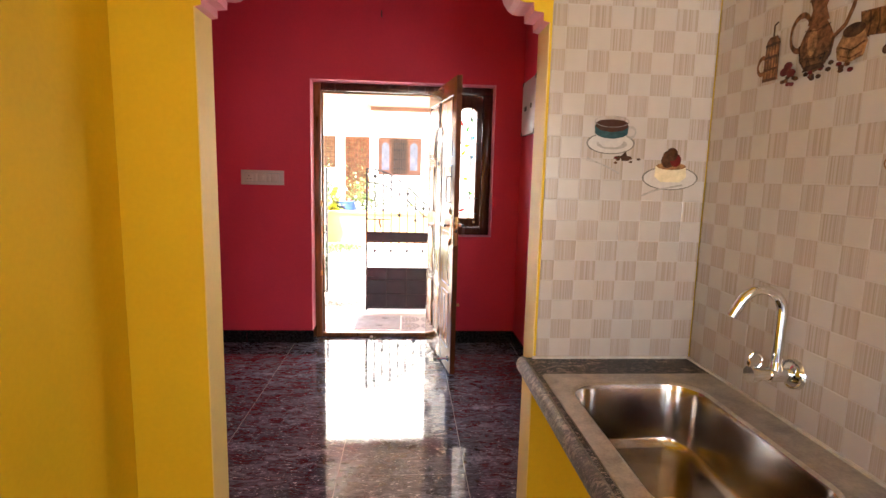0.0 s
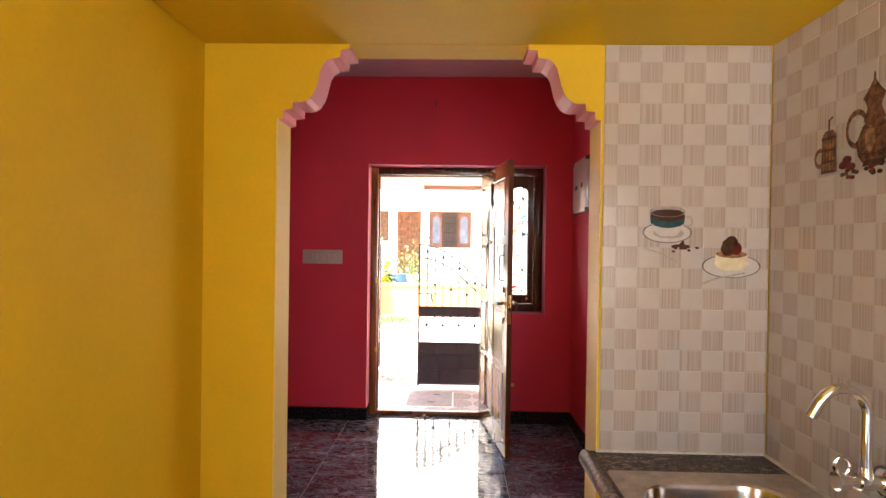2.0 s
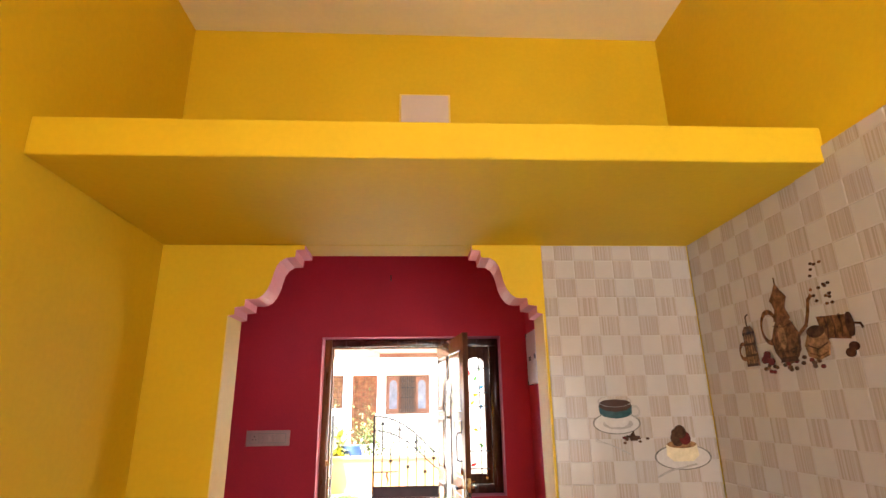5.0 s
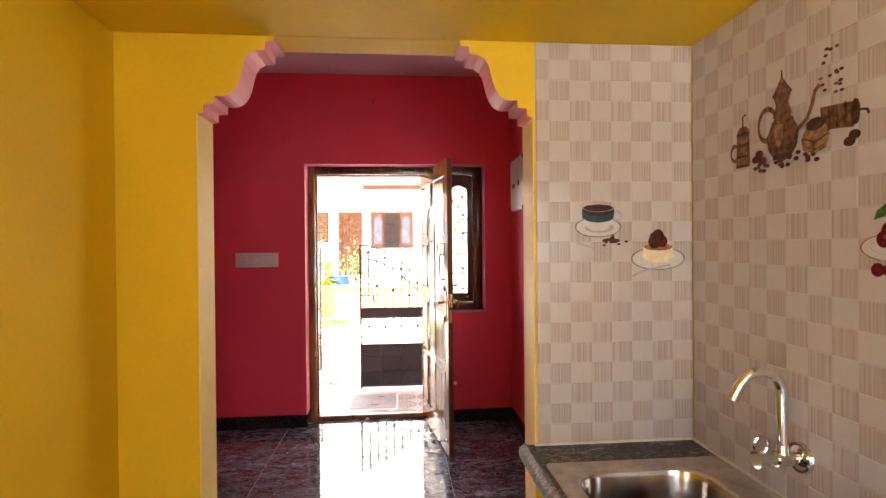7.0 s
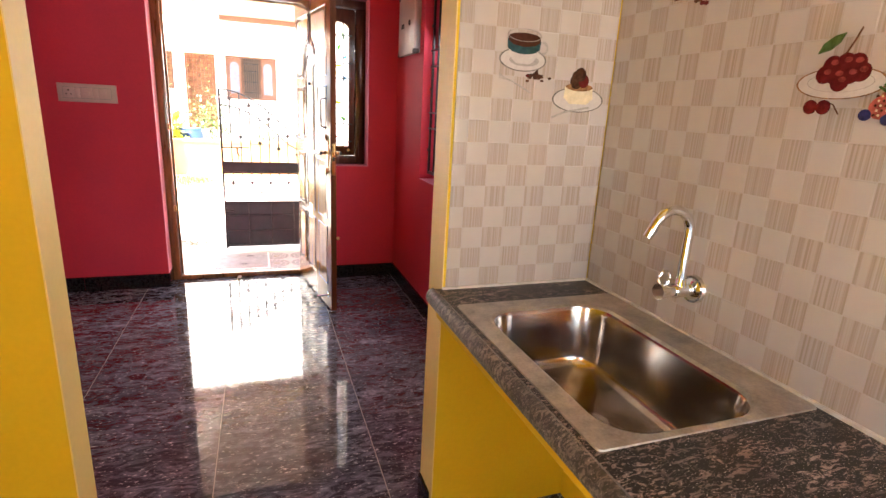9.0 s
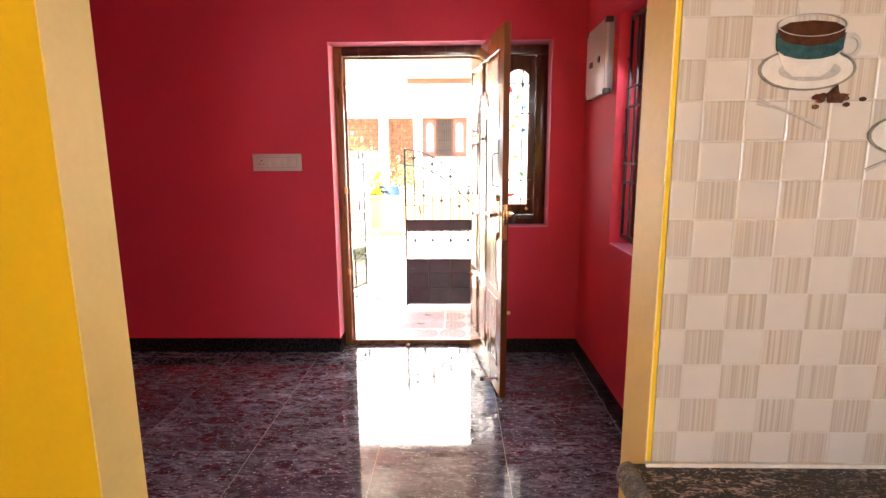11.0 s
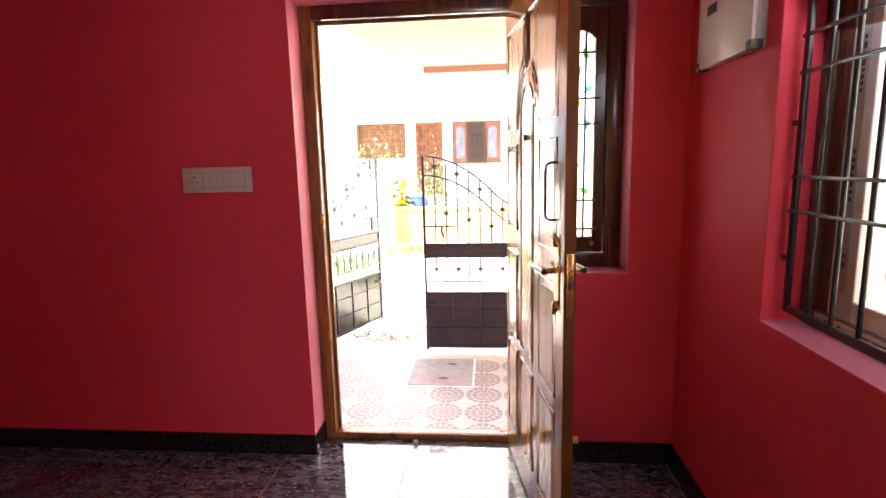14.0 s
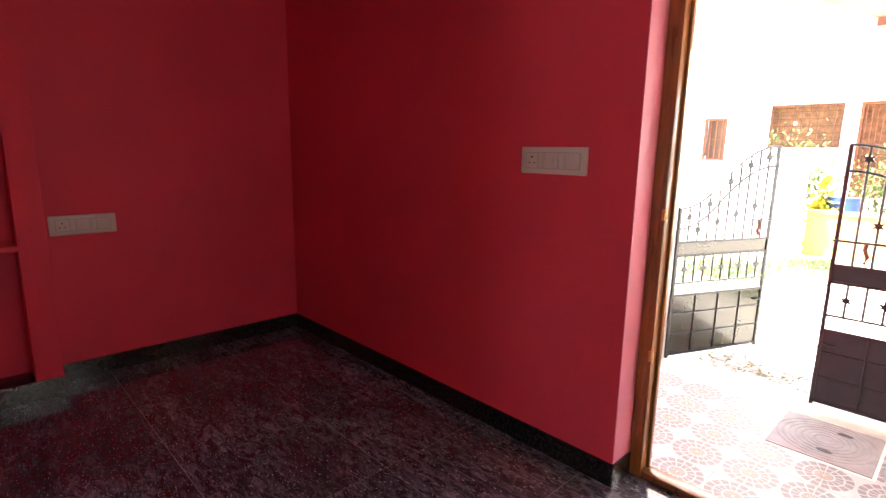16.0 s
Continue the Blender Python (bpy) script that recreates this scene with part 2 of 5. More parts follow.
front = wall("wall_north", [
    (LX0 - 0.2, DX0, LY1, NY, -0.6, LZ + 0.17), (DX0, WX1, LY1, NY, DTOP, LZ + 0.17), (WX1, LX1 + 0.23, LY1, NY, -0.6, LZ + 0.17),
    (DX1, WX1, LY1, NY, -0.6, WSILL), (DX0, DX1, LY1 + 0.05, NY, -0.6, -0.012)], RED, "crimson painted plaster front wall with a door opening")
wall("wall_east", [
    (LX1, LX1 + 0.23, KY1, EW[0], -0.1, LZ + 0.17), (LX1, LX1 + 0.23, EW[1], LY1, -0.1, LZ + 0.17),
    (LX1, LX1 + 0.23, EW[0], EW[1], -0.1, EW[2]), (LX1, LX1 + 0.23, EW[0], EW[1], EW[3], LZ + 0.17)], RED, "crimson painted plaster wall with a grilled window")
wall("wall_west", [(LX0 - 0.2, LX0, LY0 - 0.2, LY1, -0.1, LZ + 0.17)], RED, "crimson painted plaster wall of the living room")
wall("wall_south", [(LX0, KX0 - 0.15, LY0 - 0.15, LY0, -0.1, LZ + 0.17)], RED, "crimson painted plaster wall beside the kitchen")

# reveals of the front opening and the east window; light pink is daylight put into the colour
def reveal(boxes, label, material=LITREVEAL):
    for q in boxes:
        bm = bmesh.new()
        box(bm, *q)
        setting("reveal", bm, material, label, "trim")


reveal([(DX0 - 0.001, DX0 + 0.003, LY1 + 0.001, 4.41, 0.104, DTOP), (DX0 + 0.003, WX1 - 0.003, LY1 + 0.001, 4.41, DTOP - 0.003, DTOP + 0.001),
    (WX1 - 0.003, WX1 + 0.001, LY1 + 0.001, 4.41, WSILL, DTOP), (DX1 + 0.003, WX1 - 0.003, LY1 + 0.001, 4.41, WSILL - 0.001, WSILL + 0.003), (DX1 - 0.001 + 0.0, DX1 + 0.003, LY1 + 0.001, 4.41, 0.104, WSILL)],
    "crimson plaster reveals of the door opening with daylight put in as light pink")
reveal([(LX1 + 0.001, LX1 + 0.115, EW[0], EW[1], EW[2] - 0.001, EW[2] + 0.003)], "crimson plaster window sill with daylight put in as light pink")
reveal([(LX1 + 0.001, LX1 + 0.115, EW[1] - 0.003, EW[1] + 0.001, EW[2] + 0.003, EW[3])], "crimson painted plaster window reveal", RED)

# kitchen walls
# the west opening is assumed, to let the added fill light in
wall("wall_kitchen_west", [
    (KX0 - 0.15, KX0, KY0, -1.36, -0.1, KZ + 0.17), (KX0 - 0.15, KX0, -0.54, LY0, -0.1, KZ + 0.17),
    (KX0 - 0.15, KX0, -1.36, -0.54, 2.05, KZ + 0.17), (KX0 - 0.15, KX0, -1.36, -0.54, -0.1, -0.002)], YELLOW, "yellow painted kitchen wall with an assumed side opening, out of view")
wall("wall_kitchen_east", [(KX1, KX1 + 0.2, KY0, KY1, -0.1, KZ + 0.17)], YELLOW, "yellow painted kitchen wall above the tiles")
wall("wall_kitchen_south", [
    (KX0 - 0.15, 0.36, KY0 - 0.2, KY0, -0.1, KZ + 0.17), (1.16, KX1 + 0.2, KY0 - 0.2, KY0, -0.1, KZ + 0.17),
    (0.36, 1.16, KY0 - 0.2, KY0, -0.1, 1.0), (0.36, 1.16, KY0 - 0.2, KY0, 2.02, KZ + 0.17)], YELLOW, "yellow painted kitchen wall with a window opening")

# arch wall: two jambs with moulded brackets, and the beam above
half = [(0.0, 1.868), (0.02, 1.872), (0.02, 1.895), (0.047, 1.898), (0.048, 1.921), (0.070, 1.920), (0.084, 1.923), (0.098, 1.933), (0.110, 1.951),
        (0.119, 1.975), (0.125, 2.003), (0.131, 2.027), (0.142, 2.045), (0.159, 2.057), (0.186, 2.059), (0.188, 2.083), (0.214, 2.085), (0.214, ATOP)]
bm = bmesh.new()
prism(bm, [(KX0, -0.1), (AX0, -0.1), (AX0, ATOP), (AX1, ATOP), (AX1, -0.1), (KX1 + 0.01, -0.1), (KX1 + 0.01, KZ + 0.17), (KX0, KZ + 0.17)], "y", KY1, LY0)
setting("wall_arch", bm, YELLOW, "yellow painted partition wall with a bracketed arch", "wall")
for sx, x0, label in ((1, AX0, "left"), (-1, AX1, "right")):
    bm = bmesh.new()
    outline = [(x0 + sx * u * 1.06, z) for u, z in half] + [(x0, ATOP)]
    prism(bm, outline, "y", KY1 - 0.001, LY0 + 0.001)
    bmesh.ops.recalc_face_normals(bm, faces=bm.faces)
    for f in bm.faces:
        f.material_index = 0 if abs(f.normal.y) > 0.9 and f.calc_center_median().y < 1.6 else 1
    tagged(new("arch_bracket", mesh("arch_bracket", bm, (YELLOW, PINK))), "pink edged moulded plaster bracket of the arch", "bracket", "arch brackets", "structure")
    bm = bmesh.new()
    box(bm, *sorted((x0 - 0.002 * sx, x0 + 0.003 * sx)), KY1 + 0.001, LY0 + 0.001, 0.0, ASPRING)
    setting("arch_jamb_trim", bm, CREAM, "cream painted side of the arch opening", "trim")

# ceilings
bm = bmesh.new()
box(bm, LX0, LX1, LY0, LY1, LZ, LZ + 0.15)
setting("ceiling_living_room", bm, MAUVE, "mauve painted flat ceiling", "ceiling")
bm = bmesh.new()
box(bm, KX0, KX1, KY0, KY1, KZ, KZ + 0.15)
setting("ceiling_kitchen", bm, CEILW, "cream painted flat kitchen ceiling", "ceiling")

# floor bed, under the tiles
bm = bmesh.new()
box(bm, LX0, LX1 + 0.0, KY0 - 0.1, NY, -0.1, -0.0018)
floor = setting("floor", bm, GROUT, "dark polished granite-look floor tiles with pale joints", "floor")

# ---- kitchen ----
def shelf_and_plate():
    bm = bmesh.new()
    box(bm, KX0, KX1, 0.902, KY1, ATOP, 2.19, bevel=0.004)
    tagged(new("loft_shelf", mesh("loft_shelf", bm, YELLOW)), "yellow painted concrete loft shelf spanning the kitchen", "shelf", kind="structure")
    t = thing("vent_cover", "plain white square cover plate on the yellow wall", "cover plate", (0.286, KY1, 2.585))
    boxpart("plate", (-0.085, 0.085, -0.012, -0.001, -0.085, 0.085), WHITE, t, bevel=0.004)
    boxpart("rim", (-0.092, 0.092, -0.005, 0.0, -0.092, 0.092), CREAM, t)


def ring(cx, cy, hx, hy, r, z, n=8):
    pts = []
    for sx, sy, a0 in ((1, 1, 0), (-1, 1, 90), (-1, -1, 180), (1, -1, 270)):
        for k in range(n + 1):
            a = radians(a0 + 90 * k / n)
            pts.append((cx + sx * (hx - r) + r * math.cos(a), cy + sy * (hy - r) + r * math.sin(a), z))
    return pts


def loft(bm, rings, cap=True):
    rows = [[bm.verts.new(p) for p in r] for r in rings]
    for a, b in zip(rows, rows[1:]):
        for k in range(len(a)):
            bm.faces.new((a[k], a[(k + 1) % len(a)], b[(k + 1) % len(a)], b[k]))
    if cap:
        bm.faces.new(rows[-1])


def worktop_and_sink():
    x0, x1, y0, y1 = 0.655, 1.163, 0.727, 1.387
    bx, by, hx, hy = 0.884, 1.031, 0.176, 0.284
    w = thing("worktop", "grey brown speckled granite kitchen worktop with a worn rounded front edge", "worktop", (0, 0, 0))
    hx0, hx1, hy0, hy1 = bx - hx - 0.004, bx + hx + 0.004, by - hy - 0.004, by + hy + 0.004
    bm = bmesh.new()
    outer = [bm.verts.new(p) for p in ((0.642, -1.2, 0.857), (1.173, -1.2, 0.857), (1.173, KY1 - 0.002, 0.857), (0.642, KY1 - 0.002, 0.857))]
    inner = [bm.verts.new(p) for p in ((hx0, hy0, 0.857), (hx1, hy0, 0.857), (hx1, hy1, 0.857), (hx0, hy1, 0.857))]
    faces = [bm.faces.new((outer[k], outer[(k + 1) % 4], inner[(k + 1) % 4], inner[k])) for k in range(4)]
    down = bmesh.ops.extrude_face_region(bm, geom=faces)
    bmesh.ops.translate(bm, vec=(0, 0, -0.040), verts=[v for v in down["geom"] if isinstance(v, bmesh.types.BMVert)])
    part("slab", bm, COUNTER, w)
    bm = bmesh.new()
    prof = [(0.642, 0.858), (0.634, 0.862), (0.624, 0.859), (0.616, 0.850), (0.613, 0.838), (0.615, 0.824), (0.625, 0.816), (0.642, 0.814)]
    prism(bm, prof, "y", -1.2, KY1 - 0.002)
    part("front_edge", bm, COUNTEREDGE, w, "worn grey rounded granite edge", smooth=True)
    s = thing("kitchen_sink", "brushed stainless steel sink set in the granite worktop, water stained", "sink", (0, 0, 0))
    bm = bmesh.new()
    cx, cy, ox, oy = (x0 + x1) / 2, (y0 + y1) / 2, (x1 - x0) / 2, (y1 - y0) / 2
    loft(bm, [ring(cx, cy, ox, oy, 0.012, 0.8575), ring(cx, cy, ox - 0.001, oy - 0.001, 0.012, 0.8605), ring(bx, by, hx + 0.016, hy + 0.016, 0.098, 0.8605),
              ring(bx, by, hx + 0.008, hy + 0.008, 0.092, 0.8625), ring(bx, by, hx, hy, 0.086, 0.857)], cap=False)
    part("flange", bm, SINKRIM, s, "dull steel flange with cement smears", smooth=True)
    bm = bmesh.new()
    loft(bm, [ring(bx, by, hx, hy, 0.086, 0.857), ring(bx, by, hx - 0.004, hy - 0.004, 0.084, 0.845), ring(bx, by, hx - 0.012, hy - 0.012, 0.078, 0.715),
              ring(bx, by, hx - 0.017, hy - 0.017, 0.074, 0.697), ring(bx, by, hx - 0.028, hy - 0.028, 0.066, 0.686), ring(bx, by, hx - 0.045, hy - 0.045, 0.045, 0.682),
              ring(bx, by, 0.045, 0.05, 0.04, 0.678)])
    part("bowl", bm, SINKBOWL, s, "water stained steel bowl", smooth=True)
    bm = bmesh.new()
    bmesh.ops.create_cone(bm, cap_ends=True, segments=24, radius1=0.04, radius2=0.036, depth=0.006, matrix=Matrix.Translation((bx, by, 0.681)))
    for k in range(6):
        a = k * math.tau / 6
        bmesh.ops.create_cone(bm, cap_ends=True, segments=8, radius1=0.006, radius2=0.006, depth=0.002, matrix=Matrix.Translation((bx + 0.02 * math.cos(a), by + 0.02 * math.sin(a), 0.685)))
    part("drain", bm, CHROME, s, "round chrome drain", smooth=True)
    bm = bmesh.new()
    box(bm, 1.165, 1.173, -1.2, KY1 - 0.01, 0.857, 0.864)
    box(bm, 0.662, 1.165, KY1 - 0.013, KY1 - 0.006, 0.857, 0.864)
    tagged(new("sealant_bead", mesh("sealant_bead", bm, SEALANT)), "off-white cement sealant along the back of the worktop", "sealant", kind="structure")
    bm = bmesh.new()
    box(bm, 0.648, 0.690, -1.2, KY1 - 0.001, 0.765, 0.816, bevel=0.006)
    tagged(new("worktop_beam", mesh("worktop_beam", bm, YELLOW)), "yellow painted concrete strip under the worktop edge", "beam", kind="structure")
    bm = bmesh.new()
    box(bm, 0.70, KX1 - 0.001, 0.05, 0.12, 0.0, 0.816)
    tagged(new("worktop_support", mesh("worktop_support", bm, YELLOW)), "yellow painted masonry support below the worktop", "wall", kind="structure")


def tap():
    t = thing("kitchen_tap", "chrome swan-neck wall tap above the sink", "tap", (1.173, 1.085, 0.978))
    bm = bmesh.new()
    rod(bm, (0.004, 0, 0), (-0.006, 0, 0), 0.037, 28, 0.034)
    rod(bm, (-0.006, 0, 0), (-0.012, 0, 0), 0.028, 28, 0.018)
    part("wall_flange", bm, CHROME, t, smooth=True)
    bm = bmesh.new()
    rod(bm, (0.0, 0, 0), (-0.085, 0, 0), 0.014, 20)
    rod(bm, (-0.028, 0, 0), (-0.062, 0, 0), 0.018, 20)
    rod(bm, (-0.085, 0, 0), (-0.110, 0, 0), 0.017, 20, 0.020)
    part("body", bm, CHROME, t, smooth=True)
    bm = bmesh.new()
    sweep(bm, [(-0.098 + 0.016 * math.cos(a), 0, 0.034 + 0.019 * math.sin(a)) for a in [k * math.tau / 16 for k in range(16)]], 0.0038, 8, closed=True)
    rod(bm, (-0.098, 0, 0.012), (-0.098, 0, 0.02), 0.006, 10)
    part("handle", bm, CHROME, t, smooth=True)
    bm = bmesh.new()
    pts = [(-0.045, 0, 0.012), (-0.045, 0, 0.05), (-0.045, 0, 0.10), (-0.045, 0, 0.145)]
    for k in range(1, 13):
        a = radians(180 * k / 14)
        pts.append((-0.045 - 0.052 * (1 - math.cos(a)), 0.004 * k / 12, 0.150 + 0.052 * math.sin(a)))
    pts.append((-0.160, 0.008, 0.137))
    sweep(bm, pts, 0.0118, 16)
    part("spout", bm, CHROME, t, smooth=True)
    bm = bmesh.new()
    rod(bm, (-0.045, 0, 0.008), (-0.045, 0, 0.032), 0.0155, 20, 0.0125)
    part("collar", bm, CHROME, t, smooth=True)


# printed pictures on the wall tiles: flat shapes, at their place and size
layer = itertools.cycle(range(23))


def flatpart(name, outline, material, parent, level=0):
    bm = bmesh.new()
    prism(bm, outline, "y", -0.0006 - 0.0005 * (level + 1) - 0.00002 * next(layer), -0.0002)
    return part(name, bm, material, parent)


def oval(cx, cz, rx, rz, n=26, a0=0.0, a1=360.0):
    return [(cx + rx * math.cos(radians(a0 + (a1 - a0) * k / n)), cz + rz * math.sin(radians(a0 + (a1 - a0) * k / n))) for k in range(n + (a1 - a0 < 360))]


def oval_ring(name, cx, cz, rx, rz, w, material, parent, level=0, a0=0, a1=360):
    bm = bmesh.new()
    n = 36
    y0, y1 = -0.0002, -0.0006 - 0.0005 * (level + 1)
    rows = []
    for k in range(n + 1):
        a = radians(a0 + (a1 - a0) * k / n)
        c, s = math.cos(a), math.sin(a)
        rows.append([bm.verts.new((cx + q * c * (rx - w * g), y, cz + q * s * (rz - w * g * rz / rx * 1.4))) for q, g, y in ((1, 0, y0), (1, 0, y1), (1, 1, y1), (1, 1, y0))])
    for a, b in zip(rows, rows[1:]):
        for k in range(3):
            bm.faces.new((a[k], a[k + 1], b[k + 1], b[k]))
    return part(name, bm, material, parent)


def stroke(name, pts, w, material, parent, level=0):
    """A flat printed line of a given width."""
    bm = bmesh.new()
    y0, y1 = -0.0002, -0.0006 - 0.0005 * (level + 1)
    rows = []
    for i, p in enumerate(pts):
        a, b = pts[max(i - 1, 0)], pts[min(i + 1, len(pts) - 1)]
        d = Vector((b[0] - a[0], b[1] - a[1])).normalized()
        nx, nz = -d.y * w / 2, d.x * w / 2
        rows.append([bm.verts.new(q) for q in ((p[0] + nx, y0, p[1] + nz), (p[0] + nx, y1, p[1] + nz), (p[0] - nx, y1, p[1] - nz), (p[0] - nx, y0, p[1] - nz))])
    for a, b in zip(rows, rows[1:]):
        for k in range(3):
            bm.faces.new((a[k], a[k + 1], b[k + 1], b[k]))
    return part(name, bm, material, parent)


def print_mat(name, c, vary=0.25):
    return mat(name, c, 0.2, vary=vary, scale=60, fine=300, bump=0.0, spec=0.25)


P_WHITE = print_mat("print_white", (0.53, 0.49, 0.465), 0.06)
P_GREY = print_mat("print_grey", (0.20, 0.18, 0.16))
P_LGREY = print_mat("print_light_grey", (0.37, 0.34, 0.32), 0.12)
P_TEAL = print_mat("print_teal", (0.022, 0.065, 0.072))
P_COFFEE = print_mat("print_coffee", (0.055, 0.018, 0.010))
P_BROWN = print_mat("print_brown", (0.15, 0.062, 0.026), 0.6)
P_TAN = print_mat("print_tan", (0.30, 0.15, 0.062), 0.45)
P_DARK = print_mat("print_dark_brown", (0.065, 0.026, 0.014), 0.4)
P_RED = print_mat("print_cherry_red", (0.11, 0.012, 0.012), 0.22)
P_CREAM = print_mat("print_cream", (0.70, 0.60, 0.40), 0.1)
P_GREEN = print_mat("print_leaf_green", (0.075, 0.13, 0.035), 0.3)
P_BLUE = print_mat("print_blueberry", (0.035, 0.035, 0.12), 0.3)
P_SHINE = print_mat("print_cherry_shine", (0.27, 0.05, 0.04), 0.4)
P_PINK = print_mat("print_pale_red", (0.42, 0.10, 0.075), 0.3)


def tile_prints():
    yf = KY1 - 0.0092
    t = thing("tile_print", "printed teal coffee cup on a saucer with beans", "tile picture", (0.867, yf, 1.535), "printed wall tiles")
    flatpart("saucer", oval(0, -0.006, 0.077, 0.033), P_WHITE, t, 0)
    oval_ring("saucer_rim", 0, -0.006, 0.079, 0.034, 0.005, P_GREY, t, 1)
    flatpart("saucer_shade", oval(0.004, -0.008, 0.050, 0.017), P_LGREY, t, 1)
    cup = [(-0.052, 0.030), (-0.046, 0.008), (-0.036, -0.008), (-0.022, -0.018), (0.022, -0.018), (0.036, -0.008), (0.046, 0.008), (0.052, 0.030)]
    flatpart("cup", cup, P_WHITE, t, 2)
    flatpart("band", [(-0.055, 0.050), (-0.053, 0.024), (-0.040, 0.015), (-0.020, 0.010), (0.0, 0.0085), (0.020, 0.010), (0.040, 0.015), (0.053, 0.024), (0.055, 0.050)], P_TEAL, t, 3)
    flatpart("coffee", [(-0.053, 0.058), (-0.052, 0.044), (-0.036, 0.034), (0.0, 0.029), (0.036, 0.034), (0.052, 0.044), (0.053, 0.058), (0.036, 0.066), (0.0, 0.069), (-0.036, 0.066)], P_COFFEE, t, 4)
    oval_ring("cup_rim", 0, 0.062, 0.056, 0.018, 0.0022, P_LGREY, t, 5)
    oval_ring("cup_handle", 0.064, 0.030, 0.018, 0.020, 0.005, P_LGREY, t, 1)
    random.seed(5)
    for k in range(11):
        x, z = 0.048 + random.uniform(-0.03, 0.05), -0.052 + random.gauss(0, 0.006)
        flatpart("bean", oval(x, z, 0.006, 0.004, 8), random.choice((P_DARK, P_RED, P_BROWN)), t, 1)
    flatpart("spice", [(0.035, -0.046), (0.052, -0.030), (0.056, -0.044), (0.072, -0.046), (0.062, -0.060), (0.040, -0.060)], P_DARK, t, 2)
    stroke("fork", [(-0.056, -0.062), (-0.03, -0.070), (0.0, -0.083), (0.034, -0.100)], 0.004, P_LGREY, t, 1)
    for dz in (-0.005, 0, 0.005):
        stroke("fork_tine", [(-0.076, -0.055 + dz), (-0.054, -0.063 + dz * 0.5)], 0.0022, P_LGREY, t, 1)

    t.scale = (0.94, 1.0, 0.94)

    t = thing("tile_print", "printed cream dessert with chocolate on a plate on a wall tile", "tile picture", (1.060, yf, 1.430), "printed wall tiles")
    flatpart("plate", oval(0, 0, 0.086, 0.034), P_WHITE, t, 0)
    oval_ring("plate_rim", 0, 0, 0.088, 0.036, 0.005, P_GREY, t, 1)
    flatpart("dessert", [(-0.048, 0.035), (-0.050, 0.005), (-0.030, -0.012), (0.030, -0.012), (0.050, 0.005), (0.046, 0.035)], P_CREAM, t, 2)
    flatpart("nuts", oval(0, 0.036, 0.046, 0.011), P_TAN, t, 3)
    for x, z, r in ((-0.012, 0.052, 0.020), (0.012, 0.054, 0.018), (0.0, 0.072, 0.018), (-0.015, 0.068, 0.012)):
        flatpart("chocolate", oval(x, z, r, r * 1.1, 14), P_DARK if x < 0.01 else P_RED, t, 4)
    stroke("spoon", [(0.04, -0.020), (0.0, -0.028), (-0.04, -0.036), (-0.086, -0.055)], 0.005, P_LGREY, t, 3)

    t = thing("tile_print", "printed brown oriental coffee pot, grinder and beans on wall tiles", "tile picture", (1.173 - 0.0092 + 0.008, 1.115, 1.74), "printed wall tiles", turn=-90)
    flatpart("grinder", [(-0.185, 0.035), (-0.190, -0.062), (-0.135, -0.062), (-0.140, 0.035), (-0.150, 0.046), (-0.175, 0.046)], P_BROWN, t, 1)
    for z in (0.03, 0.0, -0.03, -0.055):
        flatpart("grinder_band", [(-0.187, z), (-0.138, z), (-0.138, z - 0.006), (-0.187, z - 0.006)], P_DARK, t, 2)
    stroke("grinder_crank", [(-0.163, 0.046), (-0.163, 0.072), (-0.150, 0.078)], 0.004, P_DARK, t, 1)
    oval_ring("grinder_handle", -0.195, -0.020, 0.020, 0.026, 0.006, P_BROWN, t, 0)
    flatpart("pot_body", [(-0.020 + 0.050 * math.sin(a) * (1.0 - 0.42 * max(0, -math.cos(a))), -0.005 - 0.062 * math.cos(a)) for a in [k * math.tau / 28 for k in range(28)]], P_BROWN, t, 2)
    flatpart("pot_sheen", oval(-0.030, 0.0, 0.014, 0.030), P_TAN, t, 3)
    flatpart("pot_neck", [(-0.050, 0.040), (-0.038, 0.070), (-0.048, 0.093), (0.008, 0.093), (-0.002, 0.070), (0.010, 0.040)], P_BROWN, t, 3)
    flatpart("pot_lid", [(-0.052, 0.092), (-0.046, 0.100), (-0.032, 0.116), (-0.025, 0.128), (-0.0215, 0.130), (-0.020, 0.150), (-0.0185, 0.130), (-0.015, 0.128), (-0.008, 0.116), (0.006, 0.100), (0.012, 0.092)], P_BROWN, t, 4)
    flatpart("pot_foot", [(-0.052, -0.062), (0.012, -0.062), (0.004, -0.050), (-0.044, -0.050)], P_DARK, t, 3)
    stroke("pot_spout", [(0.024, -0.004), (0.056, 0.016), (0.070, 0.045), (0.078, 0.072), (0.092, 0.082)], 0.009, P_BROWN, t, 1)
    oval_ring("pot_handle", -0.072, 0.030, 0.034, 0.046, 0.007, P_BROWN, t, 0)
    flatpart("sack", [(0.055, -0.004), (0.040, -0.030), (0.046, -0.056), (0.075, -0.066), (0.108, -0.058), (0.116, -0.032), (0.106, -0.004)], P_TAN, t, 2)
    flatpart("sack_beans", oval(0.081, -0.002, 0.027, 0.014), P_DARK, t, 3)
    flatpart("canister", [(0.092, 0.030), (0.178, 0.022), (0.186, -0.010), (0.174, -0.030), (0.100, -0.020)], P_BROWN, t, 1)
    flatpart("canister_end", oval(0.180, 0.0, 0.010, 0.026), P_DARK, t, 2)
